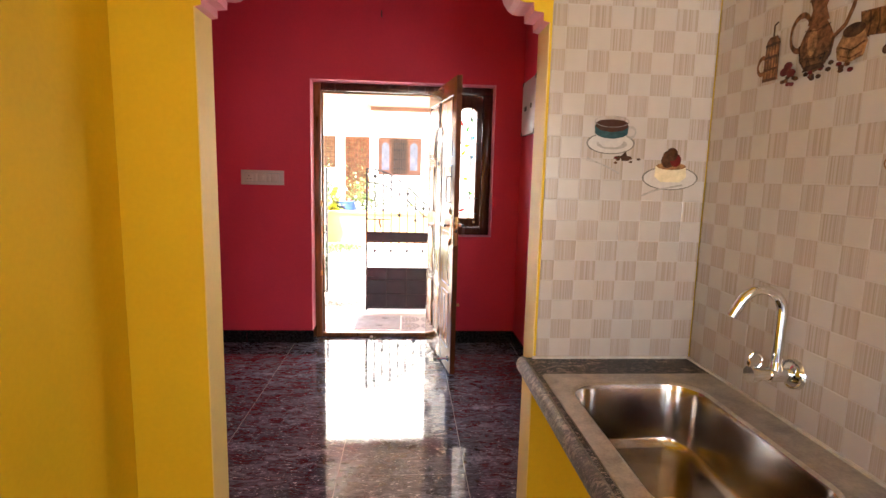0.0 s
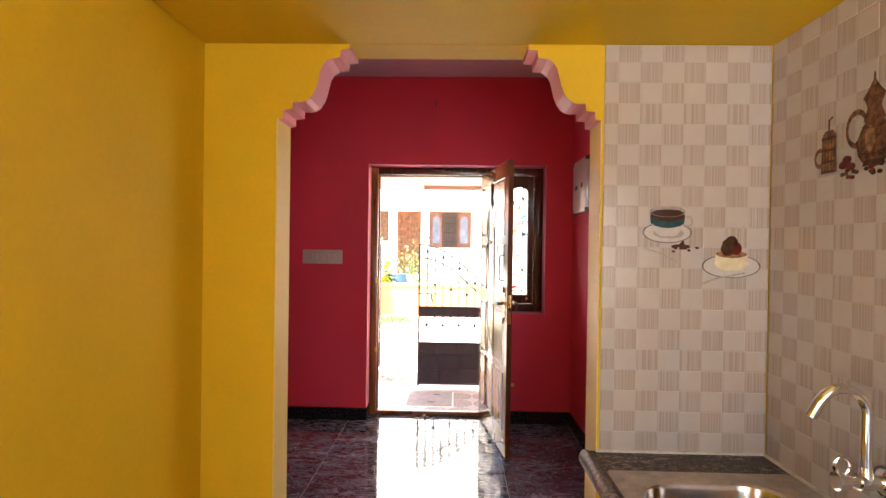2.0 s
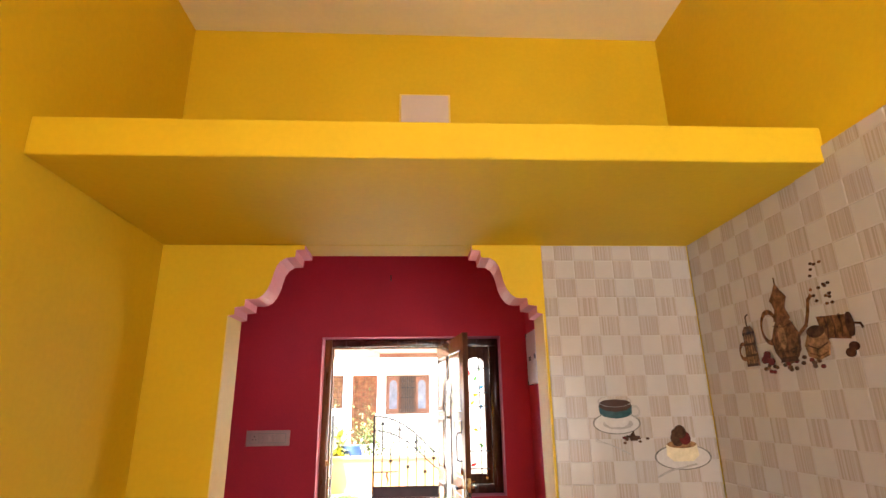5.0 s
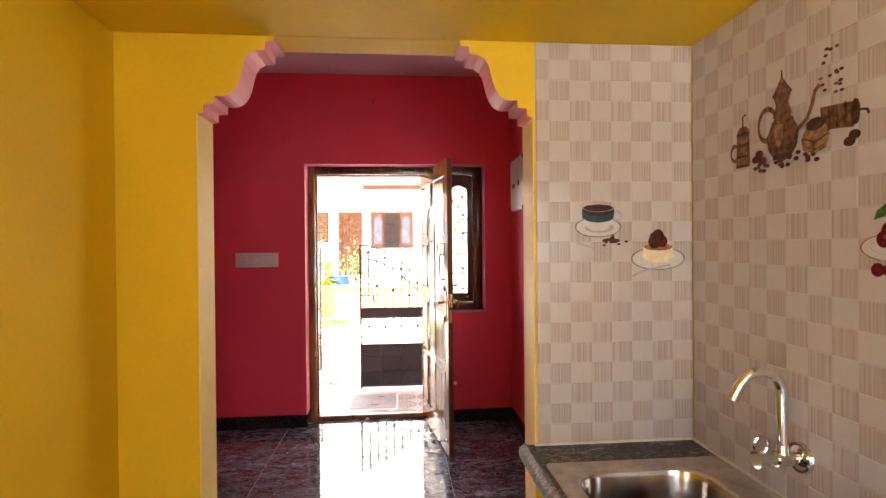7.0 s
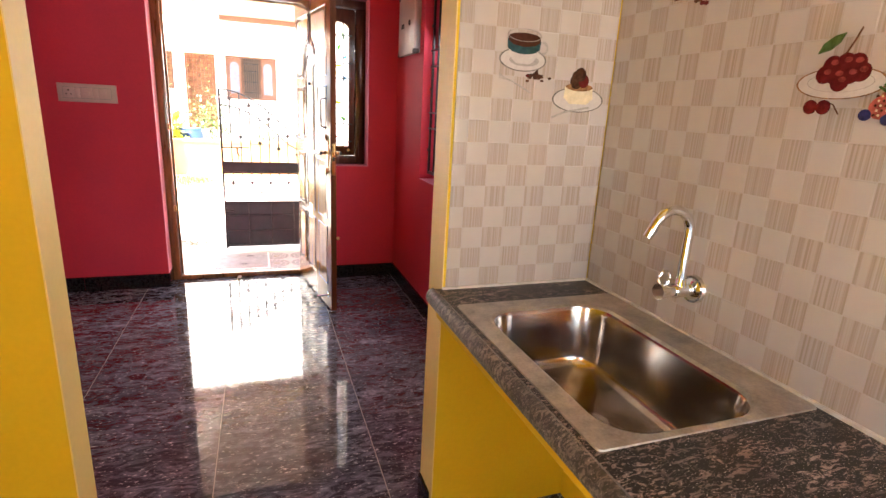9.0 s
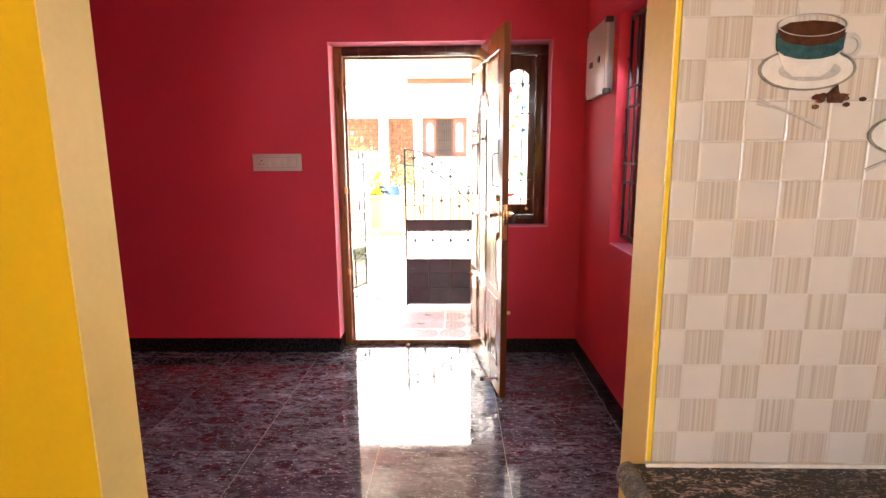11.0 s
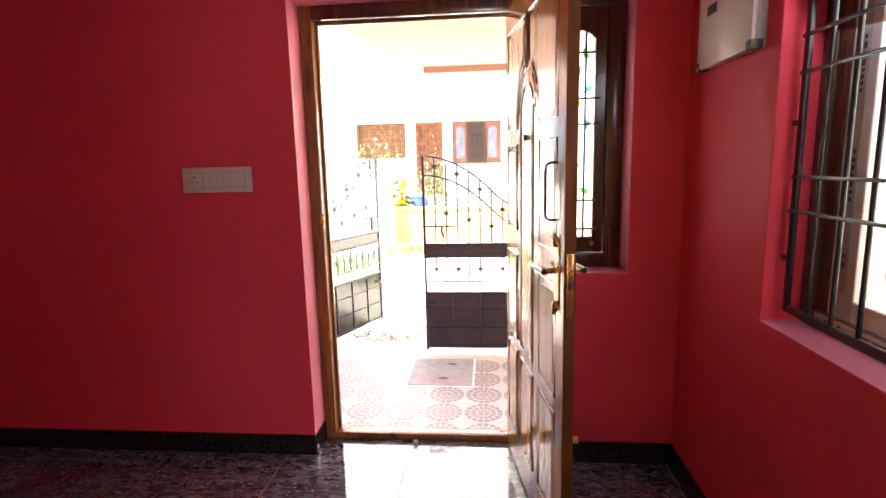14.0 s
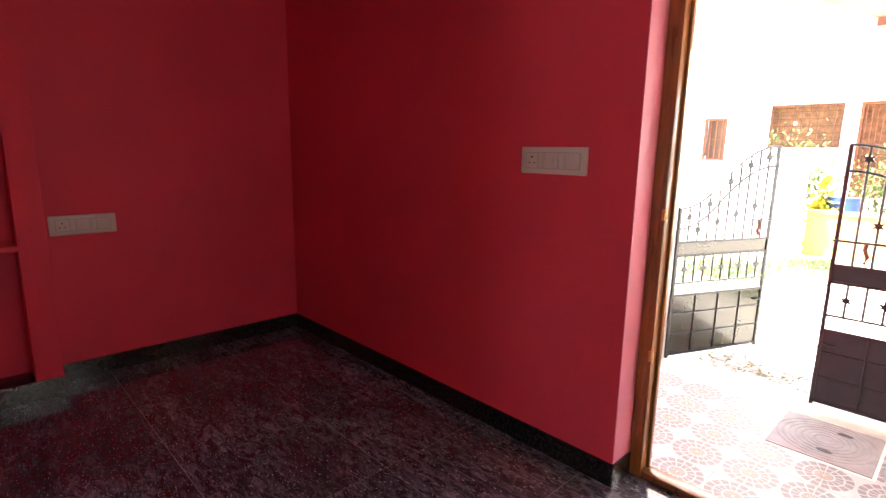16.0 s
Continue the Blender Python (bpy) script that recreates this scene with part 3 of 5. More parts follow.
    stroke("canister_handle", [(0.186, 0.002), (0.206, -0.002), (0.210, -0.012)], 0.005, P_DARK, t, 1)
    for z in (0.030, -0.030):
        h = 0.044 * math.sqrt(max(0.05, 1 - ((z + 0.005) / 0.062) ** 2))
        stroke("pot_engraving", [(-0.020 - h, z), (-0.020, z - 0.007), (-0.020 + h, z)], 0.0016, P_DARK, t, 4)
    for x in (-0.178, -0.168, -0.157, -0.147):
        stroke("grinder_flute", [(x, 0.03), (x, -0.058)], 0.0022, P_TAN, t, 2)
    stroke("pot_edge", [(-0.069, 0.0), (-0.062, -0.036), (-0.042, -0.060)], 0.004, P_DARK, t, 4)
    stroke("pot_edge", [(0.029, 0.0), (0.023, -0.036), (0.002, -0.060)], 0.004, P_DARK, t, 4)
    stroke("sack_fold", [(0.05, -0.03), (0.08, -0.042), (0.112, -0.03)], 0.003, P_DARK, t, 3)
    stroke("sack_fold", [(0.052, -0.048), (0.08, -0.058), (0.108, -0.050)], 0.003, P_BROWN, t, 3)
    for x in (0.115, 0.135, 0.155):
        stroke("canister_band", [(x, 0.026), (x + 0.004, 0.0), (x, -0.024)], 0.004, P_DARK, t, 2)
    random.seed(9)
    for k in range(18):
        flatpart("bean", oval(0.118 + random.uniform(-0.028, 0.032), 0.108 + random.uniform(-0.055, 0.05), 0.005, 0.0035, 8), random.choice((P_DARK, P_BROWN)), t, 1)
    for k in range(22):
        flatpart("bean", oval(random.uniform(-0.125, 0.12), -0.070 + random.gauss(0, 0.008), 0.007, 0.005, 8), random.choice((P_DARK, P_BROWN, P_RED)), t, 2)
    for x, z in ((-0.112, -0.050), (-0.088, -0.056), (-0.100, -0.038), (0.166, -0.058), (0.178, -0.046)):
        flatpart("nut", oval(x, z, 0.013, 0.010, 12), P_RED if x < 0 else P_DARK, t, 3)

    t = thing("tile_print", "printed plate of cherries with apple and berries on wall tiles", "tile picture", (1.173 - 0.0092 + 0.008, 0.832, 1.465), "printed wall tiles", turn=-90)
    flatpart("plate", oval(-0.012, 0, 0.090, 0.030), P_WHITE, t, 0)
    oval_ring("plate_rim", -0.012, 0, 0.092, 0.032, 0.004, P_TAN, t, 1)
    oval_ring("plate_line", -0.012, 0.002, 0.068, 0.020, 0.002, P_LGREY, t, 1)
    random.seed(4)
    for x, z in ((-0.045, 0.018), (-0.020, 0.014), (0.006, 0.016), (0.026, 0.020), (-0.034, 0.036), (-0.008, 0.040), (0.014, 0.038), (-0.012, 0.002)):
        r = 0.019
        flatpart("cherry", oval(x, z, r, r, 16), P_RED, t, 2)
        flatpart("cherry_shine", oval(x + 0.005, z + 0.005, r * 0.42, r * 0.30, 10), P_SHINE, t, 3)
    flatpart("leaf", [(-0.070, 0.060), (-0.062, 0.080), (-0.040, 0.094), (-0.020, 0.098), (-0.028, 0.080), (-0.045, 0.066)], P_GREEN, t, 2)
    stroke("stem", [(-0.012, 0.056), (0.0, 0.08), (0.010, 0.105)], 0.002, P_BROWN, t, 4)
    for x in (-0.062, -0.034):
        flatpart("loose_cherry", oval(x, -0.048, 0.015, 0.015, 16), P_RED, t, 2)
    stroke("loose_stem", [(-0.034, -0.036), (-0.015, -0.042), (0.0, -0.062)], 0.002, P_BROWN, t, 1)
    for x, z, r, m in ((0.078, -0.048, 0.022, P_PINK), (0.098, -0.050, 0.020, P_PINK), (0.088, -0.034, 0.018, P_PINK)):
        flatpart("berry", oval(x, z, r, r, 16), m, t, 2)
    for x, z in ((0.052, -0.062), (0.108, -0.072), (0.094, -0.070)):
        flatpart("blueberry", oval(x, z, 0.012, 0.011, 14), P_BLUE, t, 3)
    flatpart("apple", [(0.125 + 0.050 * math.sin(a) * (1 + 0.06 * math.cos(2 * a)), 0.056 - 0.050 * math.cos(a) - (0.010 if abs(a - math.pi) < 0.25 else 0)) for a in [k * math.tau / 32 for k in range(32)]], P_RED, t, 2)
    flatpart("apple_shine", oval(0.146, 0.068, 0.007, 0.010, 14), P_PINK, t, 3)
    for k in range(22):
        flatpart("berry_seed", oval(0.068 + 0.009 * (k % 5) + 0.004 * (k // 5 % 2), -0.026 - 0.009 * (k // 5), 0.0022, 0.0026, 6), P_CREAM if k % 2 else P_DARK, t, 4)
    for k in range(5):
        a = radians(50 + 22 * k)
        stroke("berry_leaf", [(0.088, -0.022), (0.088 + 0.028 * math.cos(a), -0.022 + 0.020 * math.sin(a))], 0.004, P_GREEN, t, 5)
    t.scale = (0.9, 1.0, 0.9)
    flatpart("apple_leaf", [(0.126, 0.100), (0.145, 0.122), (0.170, 0.126), (0.160, 0.106)], P_GREEN, t, 3)


COUNTEREDGE = granite("worn_granite_edge", (0.036, 0.029, 0.025), (0.30, 0.235, 0.20), (0.42, 0.35, 0.31), 0.4, 60, (0.8, 1.6, 1.0), 0.5, turn=-30, detail=3, soft=0.08)
SINKRIM = mat("stained_steel_flange", (0.56, 0.50, 0.44), 0.42, metal=0.85, vary=0.22, scale=18, fine=160, bump=0.1, rough_vary=0.15)
SINKBOWL = mat("water_stained_steel", (0.56, 0.54, 0.52), 0.16, metal=1, vary=0.3, scale=9, fine=150, bump=0.12, dark=(0.26, 0.18, 0.12), rough_vary=0.12)
SEALANT = mat("cement_sealant", (0.62, 0.56, 0.50), 0.8, vary=0.12, scale=30, fine=200, bump=0.3)
shelf_and_plate()
worktop_and_sink()
tap()
tile_prints()


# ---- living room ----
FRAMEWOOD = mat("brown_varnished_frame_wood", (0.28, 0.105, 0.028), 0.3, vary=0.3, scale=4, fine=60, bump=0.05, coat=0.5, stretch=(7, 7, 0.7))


def door_frame():
    f = tagged(new("door_1"), "brown varnished wooden door frame with a side light", "door frame", kind="structure")
    y0, y1 = 4.41, 4.486
    for name, b in (("post", (-0.519, -0.458, y0, y1, 0.0, 2.156)), ("mullion", (0.446, 0.505, y0, y1, 0.0, 2.09)), ("window_post", (0.893, 0.971, y0, y1, WSILL, 2.09)),
                    ("head", (-0.458, 0.971, y0, y1, 2.09, 2.156)), ("threshold", (-0.458, 0.446, y0 + 0.005, y1, 0.0, 0.034)), ("window_sill", (0.505, 0.893, y0, y1, WSILL, 0.985))):
        # backlit members take a darker copy of the frame wood; post and threshold stay bright
        boxpart(name, b, FRAMEWOOD if name in ("post", "threshold") else BACKLITWOOD, f, bevel=0.006)
    bm = bmesh.new()
    box(bm, -0.458, -0.445, y0 + 0.05, y1 - 0.004, 0.034, 2.09, bevel=0.003)
    box(bm, -0.445, 0.446, y0 + 0.05, y1 - 0.004, 2.077, 2.09, bevel=0.003)
    part("rebate", bm, FRAMEWOOD, f)
    for z in (0.55, 1.15):
        bm = bmesh.new()
        rod(bm, (-0.455, y0 - 0.006, z), (-0.455, y0 - 0.006, z + 0.035), 0.008, 10)
        box(bm, -0.470, -0.452, y0 - 0.004, y0 + 0.002, z - 0.005, z + 0.04)
        part("strike", bm, BRASS, f, "small brass catch")
    # shutter of the side light
    s = tagged(new("window_1"), "wooden side light in a backlit dark tone, with painted floral glass and iron bars", "window", kind="structure")
    bm = bmesh.new()
    for b in ((0.507, 0.556, 0.987, 2.088), (0.842, 0.891, 0.987, 2.088)):
        box(bm, b[0], b[1], 4.430, 4.470, b[2], b[3], bevel=0.004)
    box(bm, 0.556, 0.842, 4.430, 4.470, 0.987, 1.062, bevel=0.004)
    part("window_frame", bm, BACKLITWOOD, s)
    bm = bmesh.new()
    top = [(0.556, 2.088), (0.556, 1.955)] + [(0.556 + 0.286 * k / 16, 1.955 + 0.040 * abs(math.sin(k / 16 * math.pi * 2)) ** 0.7) for k in range(1, 16)] + [(0.842, 1.955), (0.842, 2.088)]
    prism(bm, top, "y", 4.430, 4.470)
    part("scalloped_rail", bm, BACKLITWOOD, s)
    bm = bmesh.new()
    box(bm, 0.552, 0.846, 4.452, 4.457, 1.058, 2.0)
    g = part("pane", bm, FROSTED, s, "frosted glass pane painted with flowers")
    g.visible_shadow = False
    random.seed(11)
    for x, z, c in ((0.60, 1.14, G_RED), (0.74, 1.13, G_RED), (0.80, 1.28, G_GREEN), (0.765, 1.40, G_YELLOW), (0.70, 1.42, G_YELLOW), (0.62, 1.36, G_RED), (0.81, 1.58, G_BLUE), (0.77, 1.68, G_YELLOW),
                    (0.74, 1.62, G_YELLOW), (0.66, 1.60, G_GREEN), (0.81, 1.74, G_BLUE), (0.72, 1.86, G_RED), (0.69, 1.82, G_RED), (0.80, 1.90, G_GREEN), (0.77, 1.82, G_GREEN), (0.64, 1.75, G_BLUE), (0.60, 1.50, G_GREEN)):
        bm = bmesh.new()
        a0 = random.uniform(0, 6.28)
        petal = []
        for k in range(14):
            a = k * math.tau / 14
            u, v = 0.027 * math.cos(a), 0.012 * math.sin(a) * (1 + 0.5 * math.cos(a))
            petal.append((x + u * math.cos(a0) - v * math.sin(a0), z + u * math.sin(a0) + v * math.cos(a0)))
        prism(bm, petal, "y", 4.448, 4.4505)
        part("petal", bm, c, s)
    for x in (0.612, 0.800):
        bm = bmesh.new()
        rod(bm, (x, 4.436, 1.0), (x, 4.436, 2.075), 0.0055, 8)
        part("bar", bm, IRON, s)
    for z in (1.10, 1.235, 1.585, 1.70, 1.90):
        bm = bmesh.new()
        rod(bm, (0.535, 4.427, z), (0.865, 4.427, z), 0.005, 8)
        part("cross_bar", bm, IRON, s)
    for z in (1.42, 1.80):
        bm = bmesh.new()
        for k in range(6):
            a = k * math.tau / 6
            sweep(bm, [(0.66 + 0.022 * math.sin(q * math.pi) * math.cos(a), 4.429 + 0.014 * math.sin(q * math.pi) * math.sin(a), z - 0.045 + 0.09 * q) for q in [i / 8 for i in range(9)]], 0.004, 6)
        rod(bm, (0.66, 4.429, 1.0), (0.66, 4.429, 2.075), 0.005, 8)
        part("ornament", bm, IRON, s, "twisted iron basket ornament")
    bm = bmesh.new()
    box(bm, 0.70, 0.74, 4.416, 4.429, 1.0, 1.012, bevel=0.002)
    rod(bm, (0.84, 4.415, 1.03), (0.84, 4.429, 1.03), 0.010, 12)
    part("latch", bm, BRASS, s, "small brass latch")


def simple(name, colour, rough=0.4, alpha=1.0, transmission=0.0):
    m = bpy.data.materials.new(name)
    m.use_nodes = True
    p = m.node_tree.nodes["Principled BSDF"]
    p.inputs["Base Color"].default_value = (*colour, 1)
    p.inputs["Roughness"].default_value = rough
    p.inputs["Transmission Weight"].default_value = transmission
    return m


FROSTED = simple("frosted_glass", (0.93, 0.95, 0.95), 0.25, transmission=1.0)
G_RED = simple("red_glass", (0.75, 0.05, 0.06), 0.2, transmission=0.7)
G_GREEN = simple("green_glass", (0.10, 0.55, 0.08), 0.2, transmission=0.7)
G_BLUE = simple("blue_glass", (0.06, 0.35, 0.60), 0.2, transmission=0.7)
G_YELLOW = simple("yellow_glass", (0.85, 0.55, 0.05), 0.2, transmission=0.7)


def front_door():
    d = thing("front_door", "glossy varnished brown panelled wooden front door, standing open", "door", (0.474, 4.415, 0.012), turn=99.0)
    W, H, T = 0.915, 2.072, 0.036
    boxpart("leaf", (-W, 0, 0, T, 0, H), DOORWOOD, d, bevel=0.003)

    # thin reddish strip added so the edge facing the room stays in shade
    boxpart("edge_strip", (-W - 0.002, -W + 0.001, -0.0005, T - 0.0005, 0.0, H), EDGESHADE, d, "reddish door edge, darkened where it faces the room")

    def panel(outline, field):
        bm = bmesh.new()
        sweep(bm, [(x, T - 0.002, z) for x, z in outline], 0.0065, 8, closed=True)
        m = part("moulding", bm, DOORGROOVE, d, smooth=True)
        if field:
            bm = bmesh.new()
            prism(bm, field, "y", T - 0.002, T + 0.002)
            top = [f for f in bm.faces if f.calc_center_median().y > T + 0.0015]
            bmesh.ops.inset_region(bm, faces=top, thickness=0.016, depth=0.004)
            part("panel", bm, DOORWOOD, d)

    def rect(x0, x1, z0, z1, i=0.0):
        return [(x0 + i, z0 + i), (x1 - i, z0 + i), (x1 - i, z1 - i), (x0 + i, z1 - i)]

    cols = ((-0.245, -0.055), (-0.832, -0.615))
    for x0, x1 in cols:
        for z0, z1 in ((0.17, 0.575), (0.63, 1.01), (1.12, 1.48)):
            panel(rect(x0, x1, z0, z1), rect(x0, x1, z0, z1, 0.028))
    panel(rect(-0.53, -0.315, 0.17, 0.575), rect(-0.53, -0.315, 0.17, 0.575, 0.028))
    cx = -0.4225

    def arched(w, z0, z1):
        return [(cx - w, z0), (cx + w, z0)] + [(cx + w * math.cos(radians(180 * k / 14)), z1 - w + w * 1.15 * math.sin(radians(180 * k / 14))) for k in range(15)]
    panel(arched(0.105, 0.63, 1.69), arched(0.076, 0.66, 1.655))
    bm = bmesh.new()
    sweep(bm, [(cx + 0.135 * math.cos(radians(180 * k / 16)), T - 0.002, 1.60 + 0.155 * math.sin(radians(180 * k / 16))) for k in range(17)], 0.0055, 8)
    sweep(bm, [(cx, T - 0.002, 1.75), (cx, T - 0.002, 1.86), (cx, T - 0.002, 1.955)], 0.0055, 8)
    part("moulding", bm, DOORGROOVE, d, smooth=True)
    for s in (1, -1):
        xo, xi = (-0.055 if s > 0 else -0.832), cx + s * 0.028
        curve = [(cx + s * (0.165 * math.sin(radians(a))), 1.60 + 0.185 * math.cos(radians(a))) for a in (12, 28, 44, 60, 76)]
        out = [(xo, 1.545), (xo, 1.955), (xi, 1.955)] + curve + [(cx + s * 0.185, 1.545)]
        cxm = sum(p[0] for p in out) / len(out)
        inn = [(xo - s * 0.028, 1.573), (xo - s * 0.028, 1.927), (xi + s * 0.028, 1.927), (xi + s * 0.03, 1.815)] + [(cx + s * (0.20 * math.sin(radians(a))), 1.61 + 0.205 * math.cos(radians(a))) for a in (28, 46, 64)] + [(cx + s * 0.212, 1.573)]
        panel(out if s > 0 else out[::-1], inn if s > 0 else inn[::-1])
    # lever lock
    k = part("lock_plate", *plate_mesh((-0.876, -0.832, T, T + 0.006, 0.945, 1.165), BRASS), d, "dark brass lock plate")
    for z in (0.955, 1.155):
        bm = bmesh.new()
        for q in range(5):
            bmesh.ops.create_icosphere(bm, subdivisions=2, radius=0.015 - 0.002 * q, matrix=Matrix.Translation((-0.854, T + 0.006 + 0.002 * q, z + (0.006 * q if z > 1 else -0.006 * q))))
        part("lock_ornament", bm, BRASS, d, "cast brass end ornament", smooth=True)
    for sy, y0 in ((1, T), (-1, 0.0)):
        bm = bmesh.new()
        rod(bm, (-0.844, y0, 1.065), (-0.844, y0 + sy * 0.045, 1.065), 0.009, 12)
        rod(bm, (-0.70, y0 + sy * 0.047, 1.06), (-0.730, y0 + sy * 0.047, 1.06), 0.012, 12, 0.009)
        part("lever_end", bm, BRASS, d, smooth=True)
        bm = bmesh.new()
        sweep(bm, [(-0.858, y0 + sy * 0.047, 1.065), (-0.82, y0 + sy * 0.047, 1.066), (-0.77, y0 + sy * 0.047, 1.064), (-0.73, y0 + sy * 0.047, 1.06)], 0.0095, 12)
        part("lever", bm, IRON, d, "black lever handle", smooth=True)
    boxpart("edge_plate", (-W - 0.005, -W - 0.001, 0.007, 0.029, 0.93, 1.13), BRASS, d, "brass lock edge plate", bevel=0.001)
    boxpart("latch_bolt", (-W - 0.012, -W - 0.001, 0.011, 0.025, 1.02, 1.045), IRON, d, bevel=0.002)
    bm = bmesh.new()
    sweep(bm, [(-0.822, T, 1.225), (-0.822, T + 0.02, 1.225), (-0.822, T + 0.033, 1.233), (-0.822, T + 0.035, 1.255), (-0.822, T + 0.035, 1.375), (-0.822, T + 0.033, 1.397), (-0.822, T + 0.02, 1.405), (-0.822, T, 1.405)], 0.0045, 10)
    part("pull_handle", bm, WOODBRONZE, d, "bronze bow pull handle", smooth=True)
    bm = bmesh.new()
    rod(bm, (cx, T - 0.002, 1.50), (cx, T + 0.016, 1.50), 0.011, 16)
    part("peephole", bm, IRON, d, smooth=True)
    bm = bmesh.new()
    rod(bm, (-0.858, T, 0.10), (-0.858, T + 0.008, 0.10), 0.022, 16)
    rod(bm, (-0.858, T, 0.10), (-0.858, T + 0.085, 0.10), 0.008, 12)
    part("door_stopper", bm, CHROME, d, "steel door stopper", smooth=True)
    bm = bmesh.new()
    rod(bm, (-0.858, T + 0.085, 0.10), (-0.858, T + 0.108, 0.10), 0.014, 14, 0.011)
    part("stopper_tip", bm, IRON, d, "dark rubber tip", smooth=True)
    bm = bmesh.new()
    rod(bm, (-0.88, -0.002, 0.50), (-0.88, -0.028, 0.50), 0.008, 12, 0.012)
    part("knob", bm, BRASS, d, smooth=True)
    for z in (0.22, 1.04, 1.86):
        bm = bmesh.new()
        rod(bm, (-0.004, -0.004, z - 0.05), (-0.004, -0.004, z + 0.05), 0.006, 10)
        part("hinge", bm, BRASS, d)


def plate_mesh(dims, material):
    bm = bmesh.new()
    box(bm, *dims, bevel=0.003)
    return bm, material


EDGESHADE = mat("shaded_red_door_edge", (0.11, 0.030, 0.008), 0.6, spec=0.15, vary=0.2, scale=5, fine=60, bump=0.05, stretch=(8, 8, 0.5))
# darker than the leaf: shadow lines of the panel grooves put into the colour
DOORGROOVE = mat("door_groove_shade", (0.05, 0.018, 0.007), 0.28, vary=0.25, scale=5, fine=60, bump=0.04, coat=0.35, stretch=(8, 8, 0.5))
WOODBRONZE = mat("antique_bronze", (0.16, 0.075, 0.03), 0.3, metal=0.7, vary=0.2, scale=20, fine=200, bump=0.03)
PLUGDARK = mat("socket_hole_black", (0.02, 0.02, 0.02), 0.5, vary=0.1, bump=0)


def switchboard(at, turn, label):
    s = thing("switchboard", label, "switchboard", at, "switchboards", turn=turn)
    boxpart("plate", (-0.168, 0.168, -0.012, 0.0, -0.058, 0.058), WHITE, s, bevel=0.004)
    boxpart("rim", (-0.138, 0.138, -0.0145, -0.011, -0.036, 0.036), GREYP, s)
    for x0, x1 in ((-0.135, -0.072), (-0.070, -0.040), (-0.038, 0.030), (0.032, 0.064), (0.066, 0.135)):
        m = boxpart("module", (x0, x1, -0.0185, -0.012, -0.033, 0.033), WHITE, s, bevel=0.002)
        if x0 == -0.135:
            bm = bmesh.new()
            for dx, dz, r in ((0, 0.014, 0.005), (-0.013, -0.010, 0.004), (0.013, -0.010, 0.004)):
                rod(bm, (-0.104 + dx, -0.0188, dz), (-0.104 + dx, -0.016, dz), r, 10)
            part("socket_hole", bm, PLUGDARK, m)
    for x in (-0.055, 0.048, 0.10):
        boxpart("rocker", (x - 0.011, x + 0.011, -0.0215, -0.018, -0.020, 0.020), WHITE, s, bevel=0.002)
    bm = bmesh.new()
    rod(bm, (0.0, -0.024, 0), (0.0, -0.018, 0), 0.014, 18, 0.016)
    part("dimmer", bm, WHITE, s, smooth=True)


def fuse_box():
    b = thing("distribution_box", "white metal distribution box with dark corner clips on the wall", "fuse box", (LX1, 3.868, 1.943), turn=-90)
    boxpart("back_box", (-0.205, 0.205, -0.030, 0.0, -0.196, 0.196), GREYP, b, bevel=0.003)
    boxpart("cover", (-0.207, 0.207, -0.046, -0.030, -0.198, 0.198), DBWHITE, b, bevel=0.004)
    for sx in (-1, 1):
        for sz in (-1, 1):
            boxpart("corner_clip", tuple(sorted((sx * 0.180, sx * 0.211))) + (-0.049, -0.010) + tuple(sorted((sz * 0.172, sz * 0.202))), DBDARK, b, "dark plastic corner clip", bevel=0.003)
    boxpart("window", (-0.125, -0.055, -0.0485, -0.045, -0.022, 0.010), PLUGDARK, b, "narrow dark viewing window")
    bm = bmesh.new()
    rod(bm, (0.085, -0.052, 0.0), (0.085, -0.044, 0.0), 0.017, 22, 0.020)
    part("knob", bm, DBDARK, b, smooth=True)


DBWHITE = mat("white_enamelled_steel", (0.62, 0.54, 0.52), 0.35, vary=0.05, scale=6, fine=80, bump=0.03)
DBDARK = mat("dark_brown_plastic", (0.05, 0.03, 0.03), 0.4, vary=0.1, bump=0)


def wall_hook():
    h = thing("wall_hook", "small dark iron hook high on the crimson wall", "hook", (0.044, LY1, 2.64))
    bm = bmesh.new()
    sweep(bm, [(0, 0, 0), (0, -0.03, 0), (0, -0.045, 0.012), (0, -0.048, 0.035)], 0.005, 8)
    part("pin", bm, DBDARK, h, smooth=True)
    bm = bmesh.new()
    rod(bm, (0, 0.0, 0), (0, -0.006, 0), 0.022, 14)
    part("rose", bm, RED, h)


